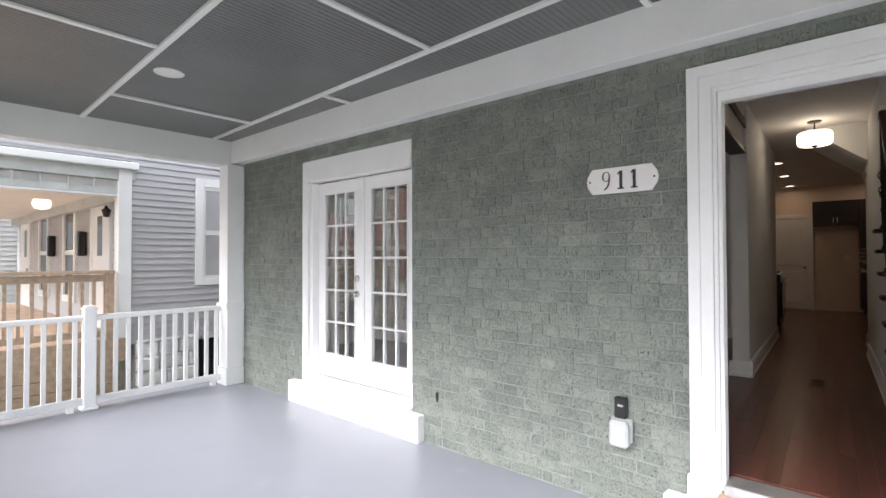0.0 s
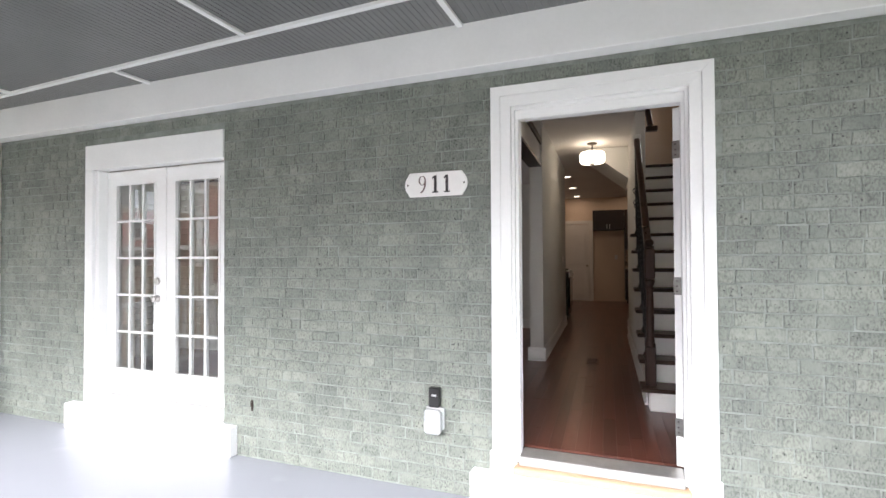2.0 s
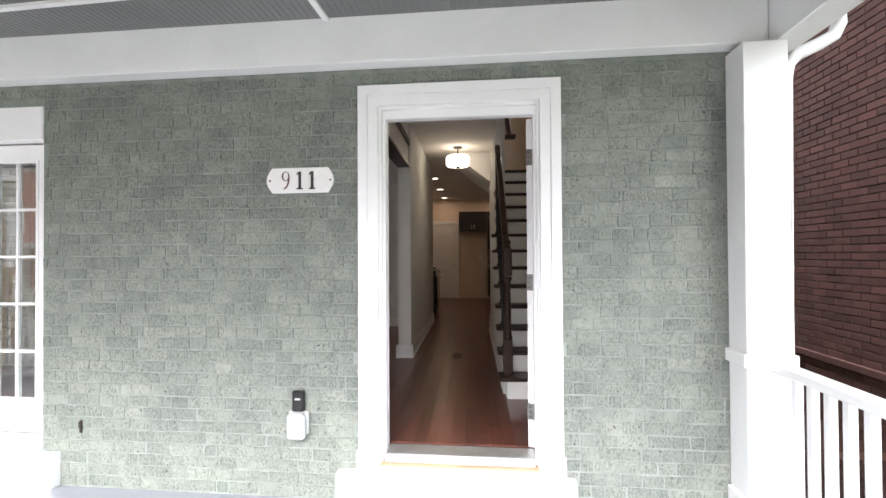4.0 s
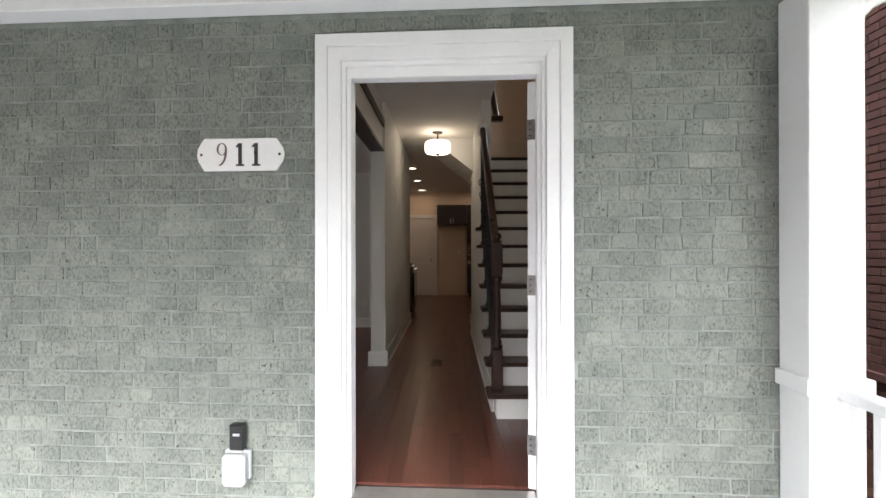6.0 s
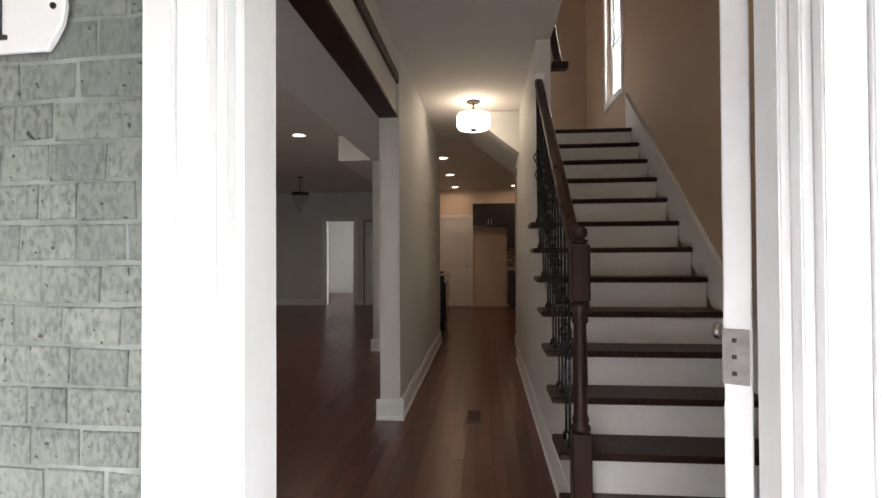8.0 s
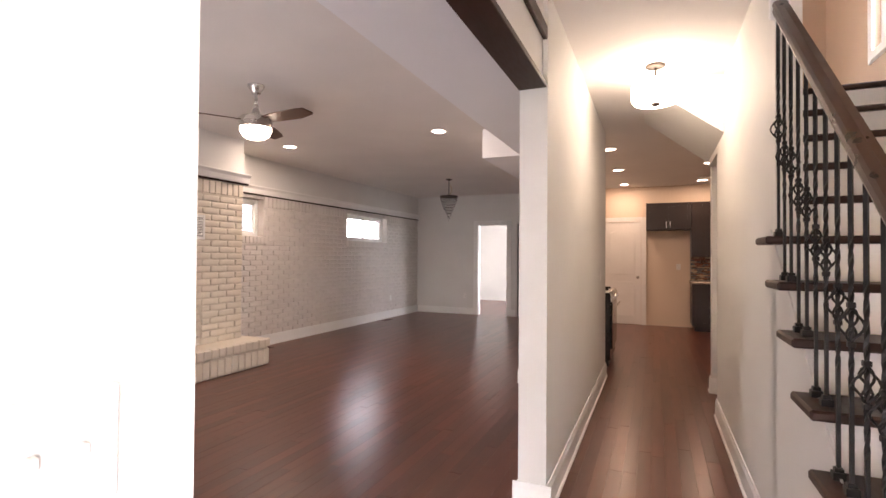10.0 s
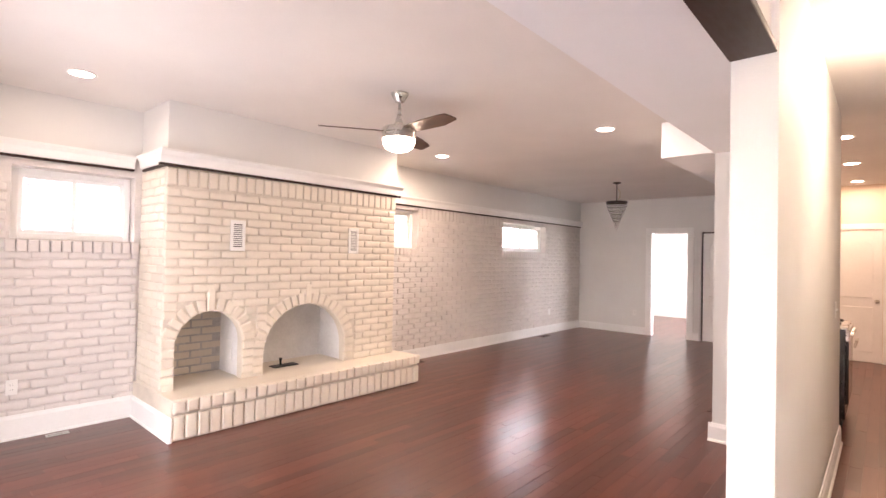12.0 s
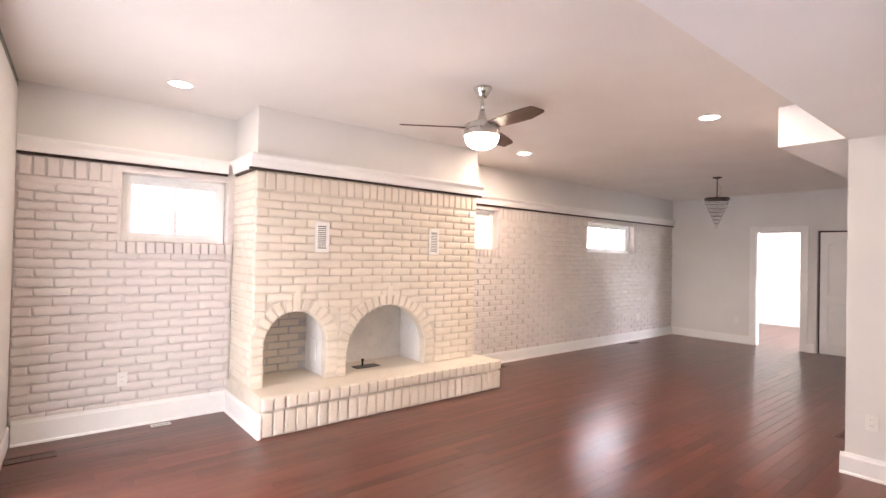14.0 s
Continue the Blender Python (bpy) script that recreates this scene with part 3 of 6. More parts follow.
# ---- french doors ----
fd = thing("door_3", "closed pair of white french doors with fifteen panes each", "door", PORCH, kind="structure")
part("lintel_board", boxes((FDX0, FDX1, -0.010, 0.10, 1.985, FDZ), bev=0.004), WHITE, fd)
part("casing", boxes((FDX0, -4.255, -0.010, 0.10, -0.07, 1.984), bev=0.004), WHITE, fd)
part("jamb", boxes((-4.254, -4.212, 0.02, 0.20, -0.07, 1.984), bev=0.004), WHITE, fd)
part("jamb", boxes((-2.778, FDX1, 0.02, 0.20, -0.07, 1.984), bev=0.004), WHITE, fd)
part("sill", boxes((-4.51, -2.62, -0.075, 0.02, PF, -0.07), bev=0.006), WHITE, fd, "thick white painted sill block")
bm = bmesh.new()
prism(bm, [(-0.07, -0.069), (0.10, -0.012), (0.20, -0.012), (0.20, -0.069)], -4.34, -2.76, "x")
part("sloped_sill", bm, WHITE, fd)
for x0, x1 in ((-4.208, -3.500), (-3.494, -2.782)):
    lf = part("leaf", boxes((x0, x0 + 0.115, 0.10, 0.144, 0.012, 1.974), (x1 - 0.115, x1, 0.10, 0.144, 0.012, 1.974), (x0 + 0.1151, x1 - 0.1151, 0.10, 0.144, 0.012, 0.235), (x0 + 0.1151, x1 - 0.1151, 0.10, 0.144, 1.855, 1.974)), WHITE, fd)
    gx0, gx1, gz0, gz1 = x0 + 0.115, x1 - 0.115, 0.235, 1.855
    part("glazing_bead", boxes((gx0 - 0.012, gx0 + 0.006, 0.092, 0.0995, gz0 - 0.012, gz1 + 0.012), (gx1 - 0.006, gx1 + 0.012, 0.092, 0.0995, gz0 - 0.012, gz1 + 0.012), (gx0 + 0.0061, gx1 - 0.0061, 0.092, 0.0995, gz0 - 0.012, gz0 + 0.006), (gx0 + 0.0061, gx1 - 0.0061, 0.092, 0.0995, gz1 - 0.006, gz1 + 0.012)), WHITE, lf)
    for i in (1, 2):
        x = gx0 + (gx1 - gx0) * i / 3
        part("muntin", boxes((x - 0.009, x + 0.009, 0.104, 0.140, gz0, gz1)), WHITE, lf)
    for i in range(1, 5):
        z = gz0 + (gz1 - gz0) * i / 5
        part("muntin", boxes((gx0, gx1, 0.1055, 0.1385, z - 0.009, z + 0.009)), WHITE, lf)
    for i in range(3):
        for j in range(5):
            pn = part("pane", boxes((gx0 + (gx1 - gx0) * i / 3 + 0.0095, gx0 + (gx1 - gx0) * (i + 1) / 3 - 0.0095, 0.119, 0.125, gz0 + (gz1 - gz0) * j / 5 + 0.0095, gz0 + (gz1 - gz0) * (j + 1) / 5 - 0.0095)), LOWE, lf)
            pn.visible_shadow = False
part("astragal", boxes((-3.522, -3.474, 0.086, 0.0995, 0.012, 1.974), bev=0.003), WHITE, fd)
for z, r in ((0.86, 0.027), (1.01, 0.027)):
    part("knob" if z < 1 else "deadbolt", lathe([(0.0, 0.0), (r + 0.006, 0.0), (r + 0.006, 0.008), (0.012, 0.012), (0.012, 0.028), (r, 0.036), (r, 0.05), (0.0, 0.056)] if z < 1 else [(0.0, 0.0), (0.032, 0.0), (0.03, 0.014), (0.0, 0.015)], 18, pose(-3.585, 0.099, z, 90, 0, 0)), STEEL, fd, smooth=True)


# ---- small fixtures on the front wall ----
DIGITMETAL = surf("dark_polished_metal", (0.07, 0.07, 0.075), 0.3, 0.1, 20, 0.02, 60, metal=0.7)


def number_plate():
    t = thing("house_number_plate", "white oval-ended house number plaque with dark digits 911", "sign", PORCH @ pose(-0.978, -0.004, 1.671) @ Matrix.Diagonal((1.05, 1.0, 1.08, 1.0)))
    bm = bmesh.new()
    w, h = 0.207, 0.073
    poly = [(-w + 0.035, -h), (w - 0.035, -h), (w - 0.028, -h + 0.012), (w - 0.006, -0.03), (w, 0), (w - 0.006, 0.03), (w - 0.028, h - 0.012), (w - 0.035, h), (-w + 0.035, h), (-w + 0.028, h - 0.012), (-w + 0.006, 0.03), (-w, 0), (-w + 0.006, -0.03), (-w + 0.028, -h + 0.012)]
    prism(bm, poly, -0.012, 0.0, "y")
    bmesh.ops.bevel(bm, geom=[e for e in bm.edges], offset=0.0025, segments=1, affect="EDGES")
    part("plaque", bm, PLATEWHITE, t)
    # serif digits, raised metal
    for x in (0.000, 0.076):
        bm = boxes((x - 0.008, x + 0.008, -0.016, -0.0122, -0.045, 0.050), (x - 0.019, x + 0.019, -0.0158, -0.0122, -0.052, -0.044))
        prism(bm, [(x - 0.0075, 0.050), (x - 0.020, 0.036), (x - 0.019, 0.030), (x - 0.0075, 0.036)], -0.0156, -0.0122, "y")
        part("digit", bm, DIGITMETAL, t, "dark metal digit 1")
    bm = bmesh.new()
    ring = []
    for i in range(20):
        a = 2 * math.pi * i / 20
        th = 0.0035 + 0.0045 * abs(math.cos(a))
        o, n = (0.024 * math.cos(a), 0.028 * math.sin(a)), ((0.024 - th) * math.cos(a), (0.028 - th * 0.7) * math.sin(a))
        ring.append([bm.verts.new((-0.086 + p[0], y, 0.024 + p[1])) for p, y in ((o, -0.0122), (o, -0.016), (n, -0.016), (n, -0.0122))])
    for p, q in zip(ring, ring[1:] + ring[:1]):
        for k in range(4):
            bm.faces.new((p[k], p[(k + 1) % 4], q[(k + 1) % 4], q[k]))
    prism(bm, [(-0.062, 0.024), (-0.063, -0.004), (-0.070, -0.028), (-0.084, -0.046), (-0.100, -0.051), (-0.098, -0.046), (-0.086, -0.038), (-0.077, -0.022), (-0.072, 0.0), (-0.071, 0.024)], -0.0158, -0.0122, "y")
    # same metal as the 1s; the reflection on the 9 is in its colour
    part("digit", bm, surf("metal_with_painted_glint", (0.34, 0.34, 0.35), 0.2, 0.08, 20, 0.02, 60, metal=0.9), t, "metal digit 9, coloured paler for its reflection")
    for s in (-1, 1):
        part("screw", lathe([(0, 0), (0.006, 0), (0.005, 0.003), (0, 0.004)], 10, pose(s * 0.185, -0.012, 0, 90, 0, 0)), BRONZE, t)


number_plate()


def outdoor_socket():
    t = thing("outdoor_socket", "weatherproof outdoor socket with clear cover flipped up", "socket", PORCH @ pose(-0.985, -0.004, 0.09))
    part("back_box", boxes((-0.062, 0.062, -0.028, 0.0, 0.02, 0.16), bev=0.006), CLEARPL, t)
    part("bubble_cover", boxes((-0.056, 0.056, -0.085, -0.0285, 0.0, 0.155), bev=0.016), CLEARPL, t, "milky ribbed bubble cover")
    part("label", boxes((-0.026, 0.026, -0.0865, -0.0852, 0.04, 0.12)), PLATEWHITE, t)
    part("hinge_plate", boxes((-0.035, 0.035, -0.045, 0.0, 0.162, 0.285), bev=0.006), BLACKPL, t, "black gasket plate")
    part("catch", boxes((-0.01, 0.02, -0.055, -0.0452, 0.235, 0.245)), CLEARPL, t)


outdoor_socket()
hb = thing("wall_hole", "small dark rusty patch in the painted brick", "patch", PORCH @ pose(-2.47, -0.004, 0.10))
part("patch", boxes((-0.008, 0.008, -0.004, 0.0, -0.04, 0.04), (-0.014, 0.004, -0.0045, -0.0002, -0.01, 0.03)), BRONZE, hb)

# ---- stairs ----
RISE, RUN, Y1, TX0, TX1, NST = 0.18, 0.21, 1.17, 0.305, 1.297, 13
stairs = thing("staircase", "white risers and dark stained treads of an enclosed stair", "stairs", pose(0.9, Y1, 0), kind="structure")


def st(bm):
    bmesh.ops.translate(bm, verts=bm.verts, vec=(-0.9, -Y1, 0))
    return bm


for k in range(1, NST + 1):
    y, z = Y1 + RUN * (k - 1), RISE * k
    part("tread", st(boxes((TX0 if k < 9 else 0.472, TX1, y, y + RUN + 0.03, z - 0.032, z), bev=0.007)), DARKWOOD, stairs, "dark stained tread")
    part("riser", st(boxes((HXR + 0.004 if k < 9 else 0.472, TX1 - 0.002, y + 0.028, y + 0.043, z - RISE + 0.0005, z - 0.0325))), WHITE, stairs)
part("landing", st(boxes((0.472, 1.318, Y1 + RUN * 12 + 0.245, 5.74, RISE * 13 - 0.1, RISE * 13 - 0.004))), DARKWOOD, stairs)
# closed string towards the hall, stepped under the treads
poly = [(Y1 + 0.03, 0.0)]
for k in range(1, 9):
    poly += [(Y1 + 0.03 + RUN * (k - 1), RISE * k - 0.034), (Y1 + 0.03 + RUN * k, RISE * k - 0.034)]
poly += [(Y1 + 0.03 + RUN * 8, 0.0)]
bm = bmesh.new()
prism(bm, poly, HXR, HXR + 0.02, "x")
part("string", st(bm), CREAM, stairs)
bm = bmesh.new()
prism(bm, [(Y1 + 0.03, 0.02), (Y1 + 0.03, 0.10), (Y1 + 0.03 + RUN * 8, 0.10 + RISE * 8 - 0.06), (Y1 + 0.03 + RUN * 8, 0.04 + RISE * 8 - 0.06), (Y1 + 0.12, 0.02)], HXR - 0.007, HXR - 0.0005, "x")
part("string_trim", st(bm), CREAM, stairs)
bm = bmesh.new()
a, b = Y1 - 0.05, Y1 + RUN * 13
sl = RISE / RUN
prism(bm, [(a, 0.0), (a, 0.30), (b, 0.30 + sl * (b - a)), (b, 0.0 + sl * (b - a))], 1.299, 1.3195, "x")
part("wall_skirt", st(bm), CREAM, stairs)
bm = bmesh.new()
prism(bm, [(a, 0.301), (a, 0.33), (b, 0.33 + sl * (b - a)), (b, 0.301 + sl * (b - a))], 1.290, 1.3195, "x")
part("skirt_cap", st(bm), CREAM, stairs)

# newel post
NX, NY = 0.384, 1.31
newel = thing("newel_post", "dark turned newel post with a square block and ball cap", "newel post", pose(NX, NY, RISE))
part("base_block", boxes((-0.039, 0.039, -0.039, 0.039, 0.0, 0.30), bev=0.004), DARKWOOD, newel)
part("turned_shaft", lathe([(0.038, 0.30), (0.041, 0.312), (0.041, 0.322), (0.031, 0.334), (0.036, 0.35), (0.028, 0.375), (0.031, 0.52), (0.028, 0.66), (0.025, 0.745), (0.034, 0.758), (0.034, 0.77), (0.025, 0.78), (0.033, 0.80), (0.040, 0.82), (0.040, 0.835)], 28), DARKWOOD, newel, smooth=True)
part("upper_block", boxes((-0.039, 0.039, -0.039, 0.039, 0.84, 1.08), bev=0.008), DARKWOOD, newel)
part("cap", lathe([(0.028, 1.08), (0.035, 1.086), (0.036, 1.096), (0.023, 1.102), (0.023, 1.107), (0.031, 1.112), (0.035, 1.125), (0.032, 1.142), (0.020, 1.154), (0.0, 1.158)], 28), DARKWOOD, newel, smooth=True)

# handrail
rail = thing("handrail", "walnut stained handrail rising beside the stairs", "handrail", pose(NX, NY, 0))
r0, r1 = Vector((0, 0.03, 1.19)), Vector((0.0, 2.798 - NY, 2.46))
bm = bmesh.new()
prof = [(-0.026, -0.028), (0.026, -0.028), (0.030, -0.012), (0.026, 0.004), (0.031, 0.016), (0.024, 0.032), (0.0, 0.038), (-0.024, 0.032), (-0.031, 0.016), (-0.026, 0.004), (-0.030, -0.012)]
va = [bm.verts.new((r0.x + u, r0.y, r0.z + v)) for u, v in prof]
vb = [bm.verts.new((r1.x + u, r1.y, r1.z + v)) for u, v in prof]
bm.faces.new(va), bm.faces.new(vb)
for i in range(len(prof)):
    j = (i + 1) % len(prof)
    bm.faces.new((va[i], va[j], vb[j], vb[i]))
part("rail", bm, RAILWOOD, rail)
part("rosette", boxes((-0.04, 0.04, r1.y - 0.022, r1.y - 0.001, r1.z - 0.06, r1.z + 0.06), bev=0.004), WHITE, rail)


def baluster(x, y, z, top, style):
    t = thing("iron_baluster", "black wrought iron baluster with a basket" if style else "plain black wrought iron baluster with twisted middle", "baluster", pose(x, y, z), group="iron balusters")
    h = top - z
    part("shoe", boxes((-0.016, 0.016, -0.016, 0.016, 0.0, 0.022), (-0.011, 0.011, -0.011, 0.011, 0.022, 0.034), bev=0.002), IRON, t)
    bm = bmesh.new()
    tw = []
    n = 40
    for i in range(n + 1):
        zz = 0.02 + (h - 0.02) * i / n
        f = i / n
        ang = (f - 0.3) * 30 if 0.3 < f < 0.75 else (0 if f <= 0.3 else 13.5)
        tw.append((zz, ang))
    rings = [[bm.verts.new((0.0054 * 1.3 * math.cos(a + q * math.pi / 2 + 0.785), 0.0054 * 1.3 * math.sin(a + q * math.pi / 2 + 0.785), zz)) for q in range(4)] for zz, a in tw]
    for p, q in zip(rings, rings[1:]):
        for i in range(4):
            bm.faces.new((p[i], p[(i + 1) % 4], q[(i + 1) % 4], q[i]))
    part("bar", bm, IRON, t)
    if style:
        for c in ((0.50,) if style == 1 else (0.40, 0.62)):
            zc = h * c
            for q in range(4):
                bm = bmesh.new()
                sweep(bm, [(0.028 * math.sin(math.pi * i / 8) * math.cos(q * math.pi / 2 + i * 0.35), 0.028 * math.sin(math.pi * i / 8) * math.sin(q * math.pi / 2 + i * 0.35), zc - 0.048 + 0.012 * i) for i in range(9)], 0.0036, 5)
                part("basket_wire", bm, IRON, t)
            for zz in (zc - 0.06, zc + 0.045):
                part("basket_collar", boxes((-0.009, 0.009, -0.009, 0.009, zz, zz + 0.015), bev=0.002), IRON, t)


for k in range(1, 9):
    for f in (0.05, 0.155) if k > 1 else (0.155,):
        y = Y1 + RUN * (k - 1) + f + 0.025
        if y < NY + 0.07 or y > 2.77:
            continue
        baluster(NX - 0.02, y, RISE * k, 1.19 - 0.03 + (y - NY - 0.03) * (2.46 - 1.19) / (2.768 - NY), 1)

# upper flight handrail end and stairwell window
ur = thing("upper_handrail", "dark stained handrail end at the stair wall", "handrail", pose(0.475, 2.86, 2.60))
bm = bmesh.new()
sweep(bm, [(0.01, 0.0, 0.30), (0.03, -0.02, 0.15), (0.05, -0.04, 0.02)], 0.03, 8)
part("rail", bm, RAILWOOD, ur)
part("block", boxes((0.0, 0.12, -0.09, -0.01, -0.05, 0.0), bev=0.006), DARKWOOD, ur)


def sash_window(name, label, m, w, h, depth=0.06, slider=True, frame_w=0.05):
    """White framed two-light window in the plane y = 0 of its own frame, x across, sill at z = 0."""
    t = thing(name, label, "window", m, kind="structure")
    part("window_frame", boxes((-w / 2, -w / 2 + frame_w, 0, depth, 0, h), (w / 2 - frame_w, w / 2, 0, depth, 0, h), (-w / 2 + frame_w, w / 2 - frame_w, 0, depth, 0, frame_w), (-w / 2 + frame_w, w / 2 - frame_w, 0, depth, h - frame_w, h), bev=0.004), WHITE, t)
    iw, ih = w - 2 * frame_w, h - 2 * frame_w
    for s in (0, 1):
        if slider:
            x0, x1, z0, z1 = -iw / 2 + s * iw / 2 - 0.012 * s, -iw / 2 + (s + 1) * iw / 2 + 0.012 * (1 - s), frame_w, frame_w + ih
        else:
            x0, x1, z0, z1 = -iw / 2, iw / 2, frame_w + s * ih / 2 - 0.015 * s, frame_w + (s + 1) * ih / 2 + 0.015 * (1 - s)
        yy = 0.008 + 0.024 * s
        f = 0.028
        sa_ = part("sash", boxes((x0, x0 + f, yy, yy + 0.022, z0, z1), (x1 - f, x1, yy, yy + 0.022, z0, z1), (x0 + f, x1 - f, yy, yy + 0.022, z0, z0 + f), (x0 + f, x1 - f, yy, yy + 0.022, z1 - f, z1)), WHITE, t)
        pn = part("pane", boxes((x0 + f, x1 - f, yy + 0.009, yy + 0.013, z0 + f, z1 - f)), GLASS, sa_)
        pn.visible_shadow = False
    return t


sash_window("window_5", "white framed stairwell window full of daylight", pose(1.36, 4.37, 2.82, 0, 0, -90), 0.60, 1.21, slider=False)
part("casing", boxes((-0.37, -0.295, -0.055, -0.041, -0.06, 1.28), (0.295, 0.37, -0.055, -0.041, -0.06, 1.28), (-0.295, 0.295, -0.055, -0.041, 1.21, 1.28), (-0.295, 0.295, -0.07, -0.041, -0.06, 0.0)), WHITE, bpy.data.objects["window_5"])

# ---- beam over the hall opening ----
hb = thing("beam_hall", "boxed beam with dark stained trim over the living room opening", "beam", kind="structure")
part("core", boxes((-0.775, -0.665, 0.60, 2.838, 2.275, CZ - 0.004)), GREYWALL, hb)
part("soffit_board", boxes((-0.795, -0.645, 0.60, 2.838, 2.245, 2.2745), bev=0.003), DARKWOOD, hb)
part("upper_trim", boxes((-0.664, -0.640, 0.60, 2.838, 2.50, 2.57), bev=0.003), DARKWOOD, hb)
part("face_board", boxes((-0.798, -0.776, 0.60, 2.838, 2.275, 2.425), bev=0.002), DARKWOOD, hb)

# ---- living room windows ----
for i, (y0, y1, z0, z1) in enumerate(WINS):
    sash_window("window_%d" % (i + 1), "white sliding window set high in the painted brick", pose(XB - 0.12, (y0 + y1) / 2, z0, 0, 0, 90), y1 - y0 - 0.02, z1 - z0 - 0.01)

# ---- picture rail ----
RAILP = [(0.0, 2.235), (0.025, 2.235), (0.03, 2.25), (0.038, 2.30), (0.056, 2.325), (0.062, 2.332), (0.062, 2.35), (0.0, 2.35)]


def rail_x(x, y0, y1):
    bm = bmesh.new()
    prism(bm, [(x + d, z) for d, z in RAILP], y0, y1, "y")
    solid("trim_rail", bm, WHITE, "white picture rail above the painted brick", "trim")
    # the shadow line below the rail is a solid dark strip
    solid("trim_shadow_gap", boxes((x - 0.02, x + 0.012, y0, y1, 2.215, 2.2345)), DARKWOOD, "dark strip standing in for shade under the picture rail", "trim")


def rail_y(y, x0, x1, s):
    bm = bmesh.new()
    prism(bm, [(y + s * d, z) for d, z in RAILP], x0, x1, "x")
    solid("trim_rail", bm, WHITE, "white picture rail round the chimney breast", "trim")
    # same dark strip for the rail's shadow line, round the breast
    solid("trim_shadow_gap", boxes((x0, x1, min(y - s * 0.02, y + s * 0.012), max(y - s * 0.02, y + s * 0.012), 2.215, 2.2345)), DARKWOOD, "dark strip standing in for shade under the picture rail", "trim")


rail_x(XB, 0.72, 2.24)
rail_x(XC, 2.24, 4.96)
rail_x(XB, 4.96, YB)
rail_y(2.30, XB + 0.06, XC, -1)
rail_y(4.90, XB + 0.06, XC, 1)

# ---- fireplace ----
CY0, CY1 = 2.30, 4.90
A1, A2 = (2.70, 0.295, 0.68), (3.69, 0.48, 0.505)     # arch centre, half width, spring height
HT = 0.325
fire = thing("fireplace", "cream painted brick fireplace with two arched openings", "fireplace", pose(XC, 3.6, 0))


def loc(bm):
    bmesh.ops.translate(bm, verts=bm.verts, vec=(-XC, -3.6, 0))
    return bm


def arch_cut(y, z, grow=0.0):
    for c, w, s in (A1, A2):
        if abs(y - c) < w + grow and (z < s or (y - c) ** 2 + (z - s) ** 2 < (w + grow) ** 2):
            return True
    return False


# mortar face round the arches, as thin upright strips
bm = bmesh.new()
ys = sorted({CY0 + 0.012, CY1 - 0.012, *[c + w * math.sin(math.pi * (i / 16 - 0.5)) for c, w, s in (A1, A2) for i in range(17)]})
fx = -0.016
for a, b in zip(ys, ys[1:]):
    def top(y):
        for c, w, s in (A1, A2):
            if c - w - 1e-6 <= (a + b) / 2 <= c + w + 1e-6:
                return s + math.sqrt(max(0.0, w * w - (y - c) ** 2))
        return 0.30
    za, zb = top(a), top(b)
    prism(bm, [(a, za), (b, zb), (b, 2.215), (a, 2.215)], XC + fx - 0.09, XC + fx, "x")
for y in (CY0 + 0.0, CY1):
    s = 1 if y < 3 else -1
    box(bm, XB - 0.01, XC + fx - 0.006, min(y + s * 0.010, y + s * 0.1), max(y + s * 0.010, y + s * 0.1), 0.0, 2.215)
tagged(part("mortar_face", loc(bm), CREAMJOINT, fire), "cream painted mortar", kind="stuff")
part("upper_breast", loc(boxes((XB, XC - 0.004, CY0 + 0.005, CY1 - 0.005, 2.236, CZ - 0.001))), GREYWALL, fire, "pale plaster above the brick")
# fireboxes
FIREGREY = surf("grey_firebox_mortar", (0.52, 0.50, 0.485), 0.9, 0.2, 5, 0.4, 40)
LIME = surf("white_limewash", (0.74, 0.73, 0.72), 0.8, 0.1, 3, 0.4, 40)
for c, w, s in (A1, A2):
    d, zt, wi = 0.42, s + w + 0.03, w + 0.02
    part("firebox_back", loc(boxes((XC - 0.10 - d - 0.04, XC - 0.10 - d, c - wi, c + wi, HT, zt))), LIME if w > 0.4 else FIREGREY, fire, "whitewashed firebox lining")
    for y in (c - wi - 0.04, c + wi):
        part("firebox_side", loc(boxes((XC - 0.10 - d, XC - 0.105, y, y + 0.04, HT, zt))), LIME, fire, "whitewashed firebox lining")
    part("firebox_top", loc(boxes((XC - 0.10 - d, XC - 0.105, c - wi, c + wi, zt, zt + 0.04))), LIME, fire, "whitewashed firebox lining")
part("hearth_core", loc(boxes((XB, XHE - 0.020, 2.283, 5.015, 0.0, HT - 0.012), (XB, XC, CY0 + 0.012, CY1 - 0.012, HT - 0.012, HT - 0.004))), CREAMJOINT, fire)
part("hearth_slab", loc(boxes((XC - 0.54, XHE - 0.035, 2.286, 5.0, HT - 0.0115, HT), bev=0.003)), CREAMBRICK, fire, "smooth cream painted hearth top")


